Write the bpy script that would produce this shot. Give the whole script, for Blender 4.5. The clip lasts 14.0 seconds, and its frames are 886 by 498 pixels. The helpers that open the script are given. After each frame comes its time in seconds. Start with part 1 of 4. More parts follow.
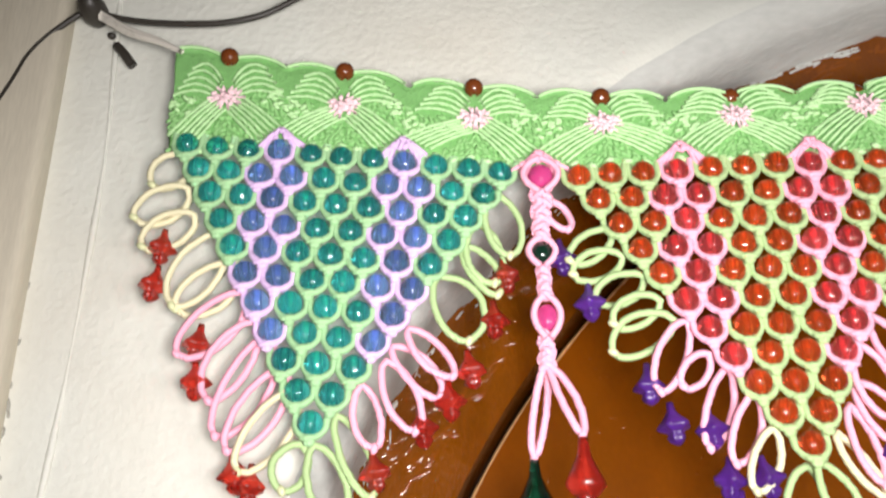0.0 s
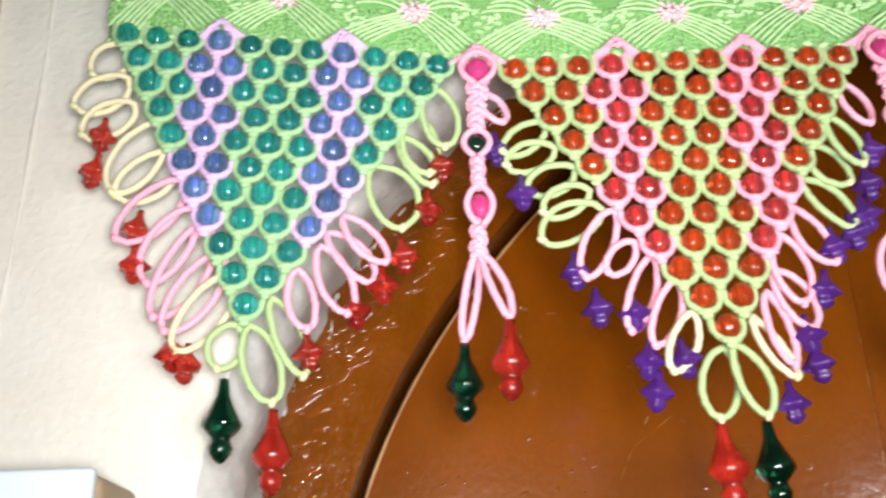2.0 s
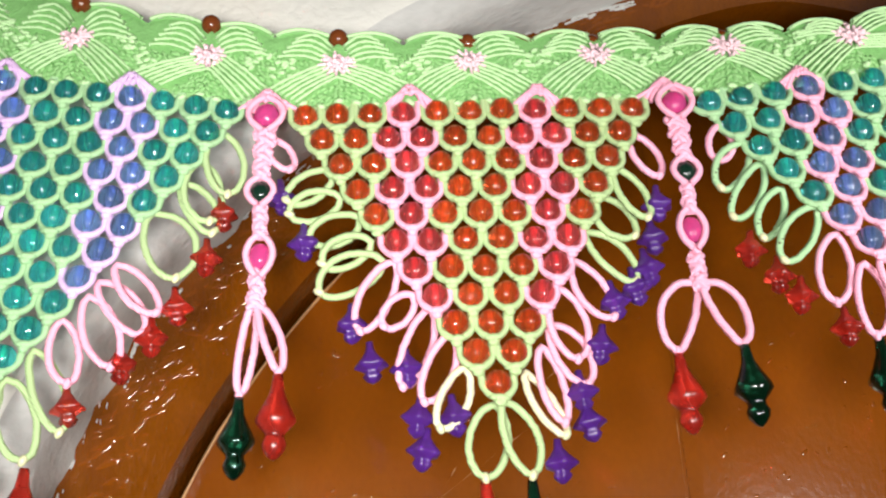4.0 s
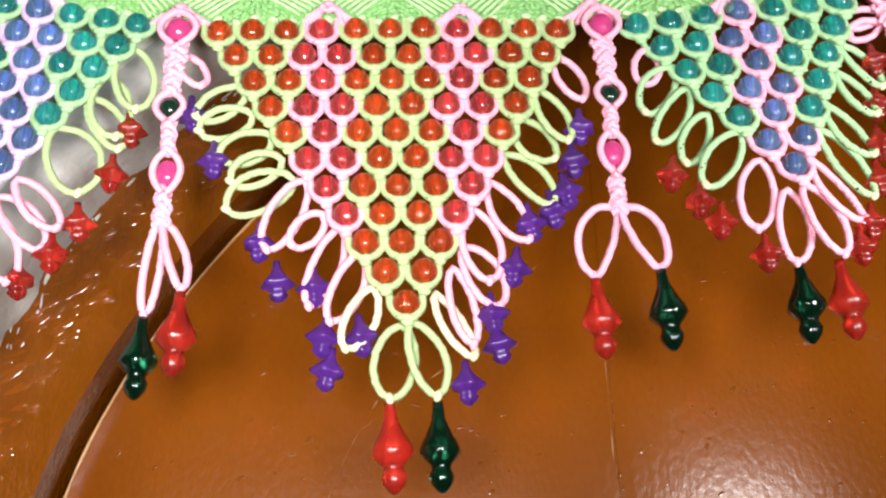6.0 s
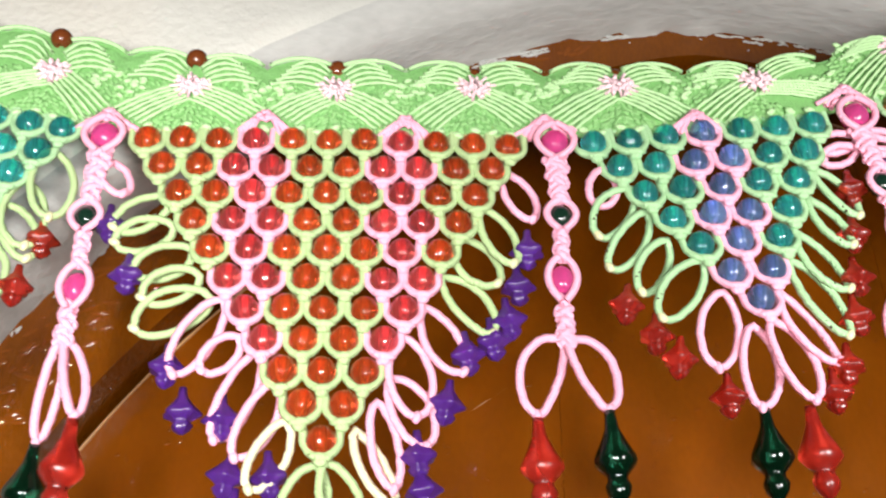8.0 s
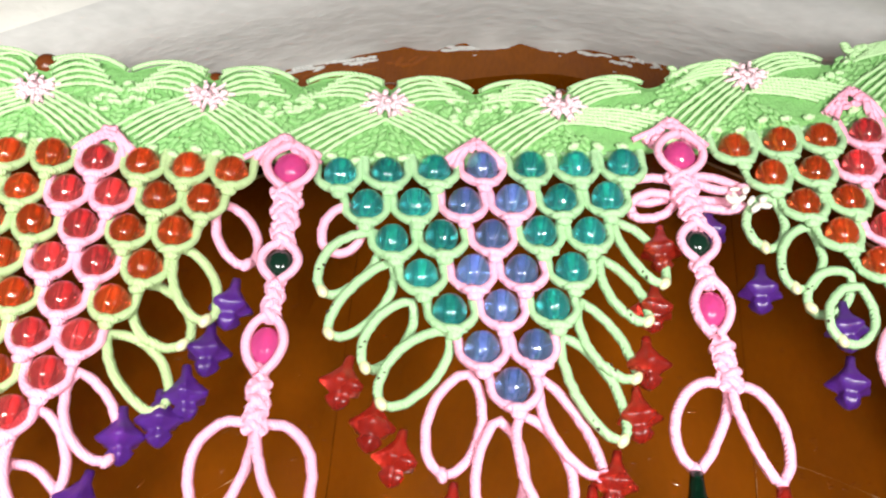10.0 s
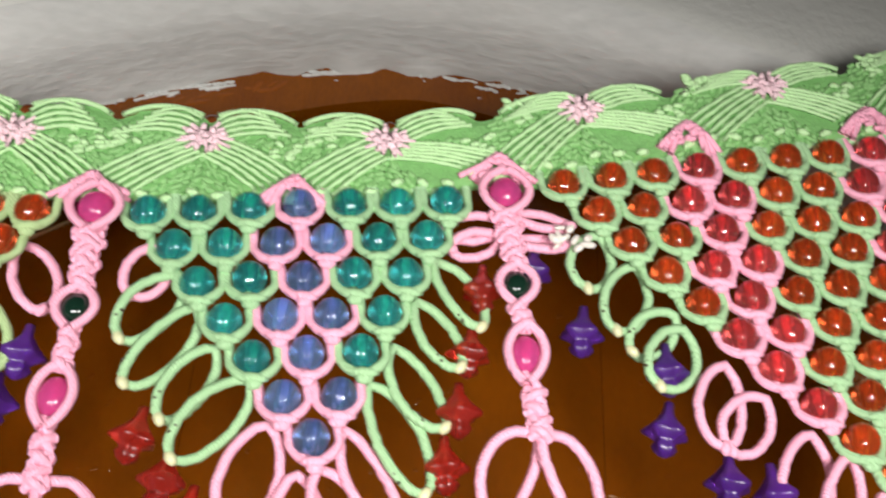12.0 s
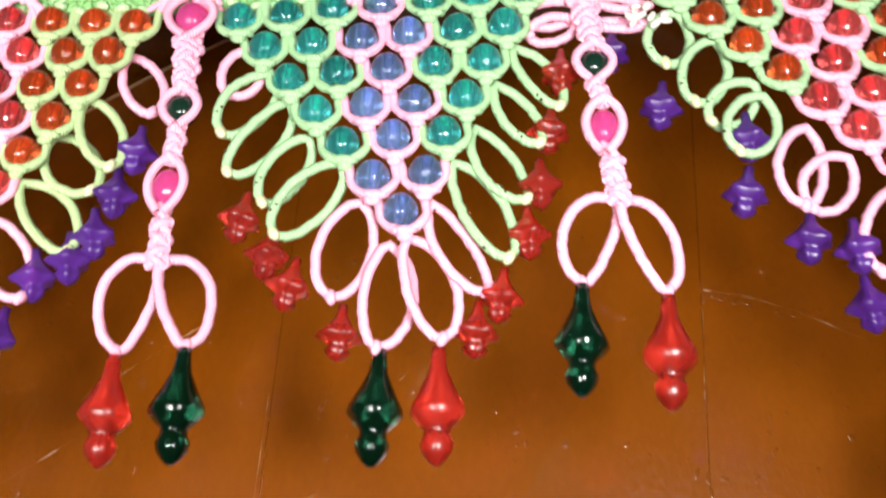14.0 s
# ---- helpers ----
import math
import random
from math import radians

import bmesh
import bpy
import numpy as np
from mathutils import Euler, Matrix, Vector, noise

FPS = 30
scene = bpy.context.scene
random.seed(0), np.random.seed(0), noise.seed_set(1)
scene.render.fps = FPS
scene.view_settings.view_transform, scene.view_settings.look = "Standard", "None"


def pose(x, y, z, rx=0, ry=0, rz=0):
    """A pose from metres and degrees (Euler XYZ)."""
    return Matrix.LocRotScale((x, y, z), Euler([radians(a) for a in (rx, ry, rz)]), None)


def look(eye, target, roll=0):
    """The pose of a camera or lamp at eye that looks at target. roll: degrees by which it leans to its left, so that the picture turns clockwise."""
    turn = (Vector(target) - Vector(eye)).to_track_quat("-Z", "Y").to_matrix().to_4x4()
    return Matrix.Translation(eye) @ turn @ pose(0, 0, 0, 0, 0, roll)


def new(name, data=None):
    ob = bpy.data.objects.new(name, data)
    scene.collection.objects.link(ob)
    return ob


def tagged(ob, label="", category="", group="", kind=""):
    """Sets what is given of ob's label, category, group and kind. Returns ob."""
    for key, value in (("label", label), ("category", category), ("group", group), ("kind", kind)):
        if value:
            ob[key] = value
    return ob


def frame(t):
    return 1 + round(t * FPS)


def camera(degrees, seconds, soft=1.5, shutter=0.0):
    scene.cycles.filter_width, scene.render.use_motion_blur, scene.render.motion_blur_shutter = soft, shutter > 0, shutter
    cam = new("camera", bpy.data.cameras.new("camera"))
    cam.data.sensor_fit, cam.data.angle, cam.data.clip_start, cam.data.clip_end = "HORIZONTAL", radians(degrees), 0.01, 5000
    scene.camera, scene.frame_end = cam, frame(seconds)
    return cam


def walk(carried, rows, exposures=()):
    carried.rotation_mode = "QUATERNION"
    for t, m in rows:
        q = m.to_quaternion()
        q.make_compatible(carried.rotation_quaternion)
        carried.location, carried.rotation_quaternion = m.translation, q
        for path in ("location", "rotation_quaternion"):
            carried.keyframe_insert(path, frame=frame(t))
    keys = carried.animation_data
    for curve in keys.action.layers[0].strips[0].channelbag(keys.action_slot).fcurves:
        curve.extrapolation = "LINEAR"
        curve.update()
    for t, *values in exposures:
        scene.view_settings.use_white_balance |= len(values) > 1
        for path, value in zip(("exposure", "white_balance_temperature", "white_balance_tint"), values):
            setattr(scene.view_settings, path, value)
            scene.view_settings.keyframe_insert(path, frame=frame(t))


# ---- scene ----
cam = camera(49.1, 14.0, soft=2.1, shutter=0.5)
# seconds, eye, yaw to the left, pitch up, roll
PATH_ROWS = [
    (0, 0.0243, 0.0455, 1.8342, 1.89, 26.53, -1.82),
    (0.5, 0.0262, 0.0443, 1.8251, 2.29, 24.47, -1.61),
    (1, 0.0246, 0.0452, 1.8178, 2.66, 23.62, -1.43),
    (1.5, 0.0275, 0.0458, 1.8146, 2.69, 22.79, -1.28),
    (2, 0.0399, 0.0459, 1.8159, 0.71, 22.61, -1.73),
    (2.5, 0.0608, 0.0439, 1.8209, -1.26, 23.36, -2.75),
    (3, 0.0779, 0.0439, 1.8291, -1.98, 23.94, -2.59),
    (5.5, 0.1228, 0.0618, 1.8144, -2.20, 23.09, -1.91),
    (6, 0.1281, 0.0634, 1.8117, -2.88, 22.33, -1.77),
    (6.5, 0.1421, 0.0500, 1.8173, -2.01, 22.73, -1.48),
    (7, 0.1533, 0.0361, 1.8196, -0.65, 23.65, 0.48),
    (7.5, 0.1536, 0.0634, 1.8320, -1.59, 26.86, 0.57),
    (8, 0.1571, 0.0862, 1.8278, -1.71, 28.91, 0.51),
    (8.5, 0.1852, 0.1008, 1.8385, -1.24, 28.02, 2.85),
    (9, 0.2169, 0.1162, 1.8533, 0.16, 28.15, 4.01),
    (11.5, 0.2648, 0.1438, 1.8870, -1.81, 31.62, 4.94),
    (12, 0.2836, 0.1376, 1.8887, -2.69, 30.10, 3.22),
    (12.5, 0.2952, 0.1391, 1.8793, -2.59, 29.33, 2.67),
    (13, 0.2933, 0.1324, 1.8667, 0.20, 26.50, 3.02),
    (13.5, 0.3010, 0.1254, 1.8471, 4.75, 21.33, 3.92),
    (14, 0.2956, 0.1417, 1.8573, 4.95, 23.73, 3.75),
]
EXPOSURES = [(0.0, -0.25), (2.0, -0.25), (3.0, -0.40), (5.5, 0.0), (6.5, -0.10), (7.0, 0.0), (7.5, -0.25), (9.0, 0.15), (11.5, -0.35), (12.5, -0.50), (13.5, -0.1), (14.0, 0.08)]


def carried_pose(x, y, z, yaw, pitch, roll):
    a, b = radians(yaw), radians(pitch)
    ahead = Vector((-math.sin(a) * math.cos(b), math.cos(a) * math.cos(b), math.sin(b)))
    eye = Vector((x, y, z))
    return look(eye, eye + ahead, roll)


walk(cam, [(t, carried_pose(*row)) for t, *row in PATH_ROWS], EXPOSURES)

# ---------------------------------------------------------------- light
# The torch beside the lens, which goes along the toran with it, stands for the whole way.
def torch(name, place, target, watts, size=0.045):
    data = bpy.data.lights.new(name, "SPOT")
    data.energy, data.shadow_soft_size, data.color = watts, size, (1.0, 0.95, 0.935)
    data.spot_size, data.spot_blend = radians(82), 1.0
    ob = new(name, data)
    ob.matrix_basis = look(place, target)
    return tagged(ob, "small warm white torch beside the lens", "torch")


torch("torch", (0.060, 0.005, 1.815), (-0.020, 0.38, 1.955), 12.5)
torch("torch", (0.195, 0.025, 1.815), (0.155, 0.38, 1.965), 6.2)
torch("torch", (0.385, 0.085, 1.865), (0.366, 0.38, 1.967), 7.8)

world = bpy.data.worlds.new("world")
scene.world = world
world.use_nodes = True
world.node_tree.nodes["Background"].inputs[0].default_value = (0.6, 0.7, 0.8, 1)
world.node_tree.nodes["Background"].inputs[1].default_value = 0.05


# ---------------------------------------------------------------- materials
def material(name, color, rough=0.5, metal=0.0, var=0.15, scale=60.0, fine=900.0, bump=0.1, depth=0.0005,
             stain=None, stain_scale=9.0, stain_amount=0.0, transmission=0.0, coat=0.0, by_object=0.0, weave=0.0, rough_var=0.1,
             stretch=(1, 1, 1), subsurface=0.0, specular=0.5, second=None, second_from=0.0, second_to=1.0):
    m = bpy.data.materials.new(name)
    m.use_nodes = True
    nt = m.node_tree
    n, link = nt.nodes, nt.links
    p = n["Principled BSDF"]
    tc = n.new("ShaderNodeTexCoord")
    mp = n.new("ShaderNodeMapping")
    mp.inputs["Scale"].default_value = stretch
    link.new(tc.outputs["Object"], mp.inputs[0])

    def noise_node(s, detail=4.0):
        t = n.new("ShaderNodeTexNoise")
        t.inputs["Scale"].default_value, t.inputs["Detail"].default_value = s, detail
        link.new(mp.outputs[0], t.inputs["Vector"])
        return t

    def mix(kind, fac, a, b):
        x = n.new("ShaderNodeMix")
        x.data_type, x.blend_type = "RGBA", kind
        for sock, v in ((x.inputs[0], fac), (x.inputs[6], a), (x.inputs[7], b)):
            if isinstance(v, bpy.types.NodeSocket):
                link.new(v, sock)
            elif isinstance(v, (int, float)):
                sock.default_value = v
            else:
                sock.default_value = (*v, 1)
        return x.outputs[2]

    big, small = noise_node(scale), noise_node(fine, 2.0)
    low = tuple(c * (1 - var) for c in color)
    high = tuple(min(1, c * (1 + var)) for c in color)
    col = mix("MIX", big.outputs["Fac"], low, high)
    grain = n.new("ShaderNodeMapRange")
    grain.inputs[3].default_value, grain.inputs[4].default_value = 1 - var, 1 + var
    link.new(small.outputs["Fac"], grain.inputs[0])
    col = mix("MULTIPLY", 1.0, col, grain.outputs[0])
    if stain is not None:
        st = noise_node(stain_scale, 6.0)
        ramp = n.new("ShaderNodeMapRange")
        ramp.inputs[1].default_value, ramp.inputs[2].default_value = 0.52, 0.72
        ramp.inputs[4].default_value = stain_amount
        link.new(st.outputs["Fac"], ramp.inputs[0])
        col = mix("MIX", ramp.outputs[0], col, stain)
    if second is not None:                          # blends into a second colour along x, with a wavering border
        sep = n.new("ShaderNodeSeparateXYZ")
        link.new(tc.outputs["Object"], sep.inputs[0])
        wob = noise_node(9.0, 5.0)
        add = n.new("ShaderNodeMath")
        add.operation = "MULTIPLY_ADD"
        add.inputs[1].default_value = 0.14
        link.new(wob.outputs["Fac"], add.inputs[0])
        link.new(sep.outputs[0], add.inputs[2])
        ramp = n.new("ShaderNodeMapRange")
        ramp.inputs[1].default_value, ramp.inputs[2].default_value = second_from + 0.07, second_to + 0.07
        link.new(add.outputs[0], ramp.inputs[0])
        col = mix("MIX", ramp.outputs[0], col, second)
    if by_object:
        oi = n.new("ShaderNodeObjectInfo")
        r = n.new("ShaderNodeMapRange")
        r.inputs[3].default_value, r.inputs[4].default_value = 1 - by_object, 1 + by_object
        link.new(oi.outputs["Random"], r.inputs[0])
        col = mix("MULTIPLY", 1.0, col, r.outputs[0])
    link.new(col, p.inputs["Base Color"])
    rr = n.new("ShaderNodeMapRange")
    rr.inputs[3].default_value, rr.inputs[4].default_value = max(0.02, rough - rough_var), min(1, rough + rough_var)
    link.new(big.outputs["Fac"], rr.inputs[0])
    link.new(rr.outputs[0], p.inputs["Roughness"])
    p.inputs["Metallic"].default_value = metal
    p.inputs["Specular IOR Level"].default_value = specular
    p.inputs["Transmission Weight"].default_value = transmission
    p.inputs["IOR"].default_value = 1.49
    p.inputs["Coat Weight"].default_value = coat
    p.inputs["Coat Roughness"].default_value = 0.08
    if subsurface:
        p.inputs["Subsurface Weight"].default_value = subsurface
        p.inputs["Subsurface Radius"].default_value = (0.002, 0.002, 0.002)
    if bump:
        b = n.new("ShaderNodeBump")
        b.inputs["Strength"].default_value, b.inputs["Distance"].default_value = bump, depth
        if weave:
            w = n.new("ShaderNodeTexWave")
            w.bands_direction = "DIAGONAL"
            w.inputs["Scale"].default_value, w.inputs["Distortion"].default_value = weave, 3.0
            w.inputs["Detail"].default_value = 1.0
            link.new(mp.outputs[0], w.inputs["Vector"])
            add = n.new("ShaderNodeMath")
            link.new(w.outputs["Fac"], add.inputs[0])
            link.new(small.outputs["Fac"], add.inputs[1])
            link.new(add.outputs[0], b.inputs["Height"])
        else:
            add = n.new("ShaderNodeMath")
            link.new(big.outputs["Fac"], add.inputs[0])
            link.new(small.outputs["Fac"], add.inputs[1])
            link.new(add.outputs[0], b.inputs["Height"])
        link.new(b.outputs[0], p.inputs["Normal"])
    return m


GREEN = (0.36, 0.60, 0.31)
PINK = (0.93, 0.43, 0.56)
M = {
    "melted_lime": material("melted_yellowish_cord", (0.60, 0.62, 0.36), 0.35, var=0.1, scale=200, bump=0.2),
    "scorched": material("scorched_cord_end", (0.05, 0.035, 0.02), 0.4, var=0.3, scale=200, bump=0.2),
    # cream that turns grey between x 0.06 and 0.18
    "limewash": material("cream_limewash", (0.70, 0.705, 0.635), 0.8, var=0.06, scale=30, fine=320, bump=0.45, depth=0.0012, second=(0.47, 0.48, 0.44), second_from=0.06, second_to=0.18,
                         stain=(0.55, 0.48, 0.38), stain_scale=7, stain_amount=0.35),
    # greyer than the limewash, on the soffit, the arch's edge and the scraps
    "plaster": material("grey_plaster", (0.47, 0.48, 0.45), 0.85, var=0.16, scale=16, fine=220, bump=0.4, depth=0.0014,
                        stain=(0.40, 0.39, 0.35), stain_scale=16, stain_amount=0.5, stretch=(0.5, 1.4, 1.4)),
    "timber": material("beige_painted_timber", (0.60, 0.55, 0.44), 0.6, var=0.12, scale=18, fine=300, bump=0.2,
                       stain=(0.33, 0.28, 0.2), stain_scale=12, stain_amount=0.4, stretch=(3, 3, 0.4)),
    "paint": material("brown_oil_paint", (0.180, 0.047, 0.0012), 0.18, var=0.12, scale=14, fine=420, bump=0.2, depth=0.0006,
                      stain=(0.11, 0.027, 0.0006), stain_scale=9, stain_amount=0.5, coat=0.0, specular=0.42, rough_var=0.06, stretch=(1, 1, 0.6)),
    "rough_paint": material("rough_brown_oil_paint", (0.145, 0.040, 0.0010), 0.20, var=0.2, scale=90, fine=420, bump=0.4, depth=0.0010,
                            stain=(0.12, 0.03, 0.004), stain_scale=30, stain_amount=0.6, coat=0.0, specular=0.4, rough_var=0.12, stretch=(1.6, 1, 0.7)),
    "gloss": material("thick_gloss_drips", (0.17, 0.045, 0.003), 0.06, var=0.2, scale=90, bump=0.0, rough_var=0.02),
    # pale brown: light painted on the leaf's edge, and dry scratches
    "lit_worn": material("lit_worn_brown", (0.40, 0.22, 0.09), 0.3, var=0.3, scale=90, fine=700, bump=0.3),
    "dark": material("dark_gap_wood", (0.03, 0.012, 0.006), 0.8, var=0.2, bump=0.1),
    "green": material("green_cord", GREEN, 0.6, var=0.10, scale=120, fine=1500, bump=0.5, depth=0.0005, weave=520),
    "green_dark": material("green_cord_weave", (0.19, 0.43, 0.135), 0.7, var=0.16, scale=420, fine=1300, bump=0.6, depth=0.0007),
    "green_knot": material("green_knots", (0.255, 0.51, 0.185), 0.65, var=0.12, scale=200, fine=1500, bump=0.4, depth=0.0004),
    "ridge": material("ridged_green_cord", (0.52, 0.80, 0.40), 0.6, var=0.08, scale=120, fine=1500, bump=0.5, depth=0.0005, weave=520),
    "lime": material("pale_lime_cord", (0.42, 0.58, 0.27), 0.55, var=0.08, scale=120, fine=1500, bump=0.5, depth=0.0005, weave=520),
    "cream": material("cream_cord", (0.75, 0.70, 0.46), 0.55, var=0.08, scale=120, fine=1500, bump=0.5, depth=0.0005, weave=520),
    "pink": material("pink_cord", PINK, 0.55, var=0.07, scale=120, fine=1500, bump=0.5, depth=0.0005, weave=520),
    "pale_pink": material("pale_pink_cord", (0.94, 0.68, 0.72), 0.6, var=0.08, scale=120, fine=1500, bump=0.5, depth=0.0005, weave=520),
    "lilac": material("lilac_cord", (0.74, 0.52, 0.80), 0.55, var=0.07, scale=120, fine=1500, bump=0.5, depth=0.0005, weave=520),
    "teal_bead": material("teal_bead", (0.07, 0.62, 0.60), 0.08, var=0.1, bump=0.15, depth=0.0006, scale=260, transmission=0.84, by_object=0.25, rough_var=0.05),
    "blue_bead": material("blue_bead", (0.27, 0.46, 0.84), 0.08, var=0.1, bump=0.15, depth=0.0006, scale=260, transmission=0.84, by_object=0.25, rough_var=0.05),
    "orange_bead": material("orange_bead", (0.96, 0.165, 0.04), 0.07, var=0.1, bump=0.15, depth=0.0006, scale=260, transmission=0.84, by_object=0.2, rough_var=0.05),
    "red_bead": material("red_bead", (0.96, 0.15, 0.15), 0.07, var=0.1, bump=0.15, depth=0.0006, scale=260, transmission=0.84, by_object=0.2, rough_var=0.05),
    "pink_bead": material("magenta_bead", (0.88, 0.11, 0.39), 0.12, var=0.1, bump=0.15, depth=0.0006, scale=260, transmission=0.6, rough_var=0.05),
    "black_bead": material("bottle_green_bead", (0.008, 0.03, 0.018), 0.10, var=0.1, bump=0.05, transmission=0.3, rough_var=0.04),
    "brown_bead": material("brown_bead", (0.17, 0.045, 0.012), 0.15, var=0.1, bump=0.05, transmission=0.2, rough_var=0.04),
    "red_drop": material("red_plastic_drop", (0.66, 0.05, 0.03), 0.27, var=0.15, bump=0.08, transmission=0.85, by_object=0.15, rough_var=0.05),
    "purple_drop": material("purple_plastic_drop", (0.14, 0.035, 0.37), 0.30, var=0.15, bump=0.08, transmission=0.65, by_object=0.15, rough_var=0.05),
    "green_drop": material("bottle_green_plastic_drop", (0.006, 0.055, 0.028), 0.08, var=0.15, bump=0.08, transmission=0.9, rough_var=0.04),
    "rubber": material("black_cable_sheath", (0.035, 0.030, 0.024), 0.45, var=0.3, scale=200, bump=0.2),
    "switch": material("pale_blue_plastic", (0.62, 0.72, 0.78), 0.35, var=0.04, scale=20, bump=0.05),
    "box_side": material("dusty_brown_box_side", (0.36, 0.27, 0.17), 0.6, var=0.2, scale=60, bump=0.2),
    "ribbon": material("clear_plastic_strip", (0.72, 0.68, 0.60), 0.3, var=0.08, scale=80, bump=0.3),
    "floor": material("grey_cement_floor", (0.30, 0.28, 0.25), 0.6, var=0.15, scale=4, fine=120, bump=0.2),
    "glue": material("cracked_grey_filler", (0.36, 0.35, 0.30), 0.8, var=0.25, scale=120, bump=0.5),
}


# ---------------------------------------------------------------- mesh helpers
def empty(name, place=(0, 0, 0)):
    ob = new(name)
    ob.location = place
    ob.empty_display_size = 0.02
    return ob


def part(name, bm, mat, parent=None, label="", smooth=True):
    me = bpy.data.meshes.new(name)
    bm.normal_update()
    bm.to_mesh(me)
    bm.free()
    return put(name, me, mat, parent, label, smooth)


def put(name, me, mat, parent=None, label="", smooth=True, place=None):
    if mat and not me.materials:
        me.materials.append(M[mat])
        me.polygons.foreach_set("use_smooth", [smooth] * len(me.polygons))
    ob = new(name, me)
    if place is not None:
        ob.matrix_basis = place
    if parent:
        ob.parent = parent
    if label:
        ob["label"] = label
    return ob


def tube(bm, pts, r, sides=6, closed=False, cap=True):
    """A cord along pts, which run mostly across the y axis."""
    pts = [Vector(p) for p in pts]
    k, rings = len(pts), []
    for i, p in enumerate(pts):
        a = pts[(i - 1) % k] if closed or i else pts[0]
        b = pts[(i + 1) % k] if closed or i < k - 1 else pts[-1]
        t = (b - a).normalized()
        side = t.cross(Vector((0, 1, 0)))
        side = side.normalized() if side.length > 1e-4 else Vector((1, 0, 0))
        up = side.cross(t)
        rr = r(i / max(1, k - 1)) if callable(r) else r
        rings.append([bm.verts.new(p + rr * (math.cos(w) * side + math.sin(w) * up))
                      for w in (2 * math.pi * j / sides for j in range(sides))])
    for i in range(k if closed else k - 1):
        a, b = rings[i], rings[(i + 1) % k]
        for j in range(sides):
            bm.faces.new((a[j], a[(j + 1) % sides], b[(j + 1) % sides], b[j]))
    if cap and not closed:
        bm.faces.new(rings[0])
        bm.faces.new(rings[-1][::-1])


def blob(bm, c, size, seg=7, rings=5, turn=0.0):
    m = Matrix.Translation(c) @ Matrix.Rotation(turn, 4, "Y") @ Matrix.Diagonal((*size, 1))
    bmesh.ops.create_uvsphere(bm, u_segments=seg, v_segments=rings, radius=1, matrix=m)


def grain(bm, c, size, turn=0.0):
    """A low lump of 24 faces, turned about y, cheap enough for thousands."""
    co, si = math.cos(turn), math.sin(turn)
    rings = []
    for v in (0.0, 0.35, 0.7, 1.05, 1.5):
        ring = []
        for q in range(6):
            w = math.pi * q / 3
            ux, uz, uy = math.sin(v) * math.cos(w) * size[0], math.sin(v) * math.sin(w) * size[2], -math.cos(v) * size[1]
            ring.append(bm.verts.new((c[0] + ux * co - uz * si, c[1] + uy, c[2] + ux * si + uz * co)))
            if v == 0.0:
                break
        rings.append(ring)
    for q in range(6):
        bm.faces.new((rings[0][0], rings[1][q], rings[1][(q + 1) % 6]))
        for a, b in zip(rings[1:], rings[2:]):
            bm.faces.new((a[q], b[q], b[(q + 1) % 6], a[(q + 1) % 6]))


def box(bm, lo, hi, bevel=0.0):
    lo, hi = Vector(lo), Vector(hi)
    m = Matrix.Translation((lo + hi) / 2) @ Matrix.Diagonal((*(hi - lo), 1))
    made = bmesh.ops.create_cube(bm, size=1, matrix=m)
    if bevel:
        edges = {e for v in made["verts"] for e in v.link_edges}
        bmesh.ops.bevel(bm, geom=list(edges), offset=bevel, segments=3, affect="EDGES", profile=0.5)


def smooth_line(pts, steps=5):
    """A Catmull-Rom line through pts."""
    pts = [Vector(p) for p in pts]
    out = []
    for i in range(len(pts) - 1):
        a, b, c, d = pts[max(0, i - 1)], pts[i], pts[i + 1], pts[min(len(pts) - 1, i + 2)]
        for s in range(steps):
            u = s / steps
            out.append(0.5 * (2 * b + (c - a) * u + (2 * a - 5 * b + 4 * c - d) * u * u + (3 * b - a - 3 * c + d) * u ** 3))
    return out + [pts[-1]]


def lathe(profile, seg, lobes=0, depth=0.0, lobe_from=0.0):
    """A turned shape that hangs down from z = 0; profile: (z down, radius)."""
    bm = bmesh.new()
    rings = []
    for z, r in profile:
        ring = []
        for j in range(seg):
            w = 2 * math.pi * j / seg
            rr = r * (1 + (depth * math.cos(lobes * w) if lobes and z >= lobe_from else 0))
            ring.append(bm.verts.new((rr * math.cos(w), rr * math.sin(w), -z)))
        rings.append(ring)
    for a, b in zip(rings, rings[1:]):
        for j in range(seg):
            bm.faces.new((a[j], b[j], b[(j + 1) % seg], a[(j + 1) % seg]))
    bm.faces.new(rings[0])
    bm.faces.new(rings[-1][::-1])
    me = bpy.data.meshes.new("turned")
    bm.normal_update()
    bm.to_mesh(me)
    bm.free()
    return me


rng = random.Random(7)

# ---------------------------------------------------------------- wall, arch and door
WALL_Y, FRAME_Y, LEAF_Y = 0.385, 0.430, 0.452
ARCH_X, ARCH_Z, ARCH_A, ARCH_B, ARCH_N = 0.285, 1.846, 0.328, 0.290, 1.8
LEAF_A, LEAF_B, LEAF_N = 0.292, 0.275, 1.56


def arch(a, b, count=90, z0=0.0, n=ARCH_N):
    """The arch's outline from the left foot over the crown to the right foot."""
    pts = [(ARCH_X - a, z0 + (ARCH_Z - z0) * i / 12) for i in range(12)]
    for i in range(count + 1):
        w = math.pi * (1 - i / count)
        c, s = math.cos(w), math.sin(w)
        pts.append((ARCH_X + a * math.copysign(abs(c) ** (2 / n), c), ARCH_Z + b * abs(s) ** (2 / n)))
    return pts + [(ARCH_X + a, z0 + (ARCH_Z - z0) * i / 12) for i in range(11, -1, -1)]


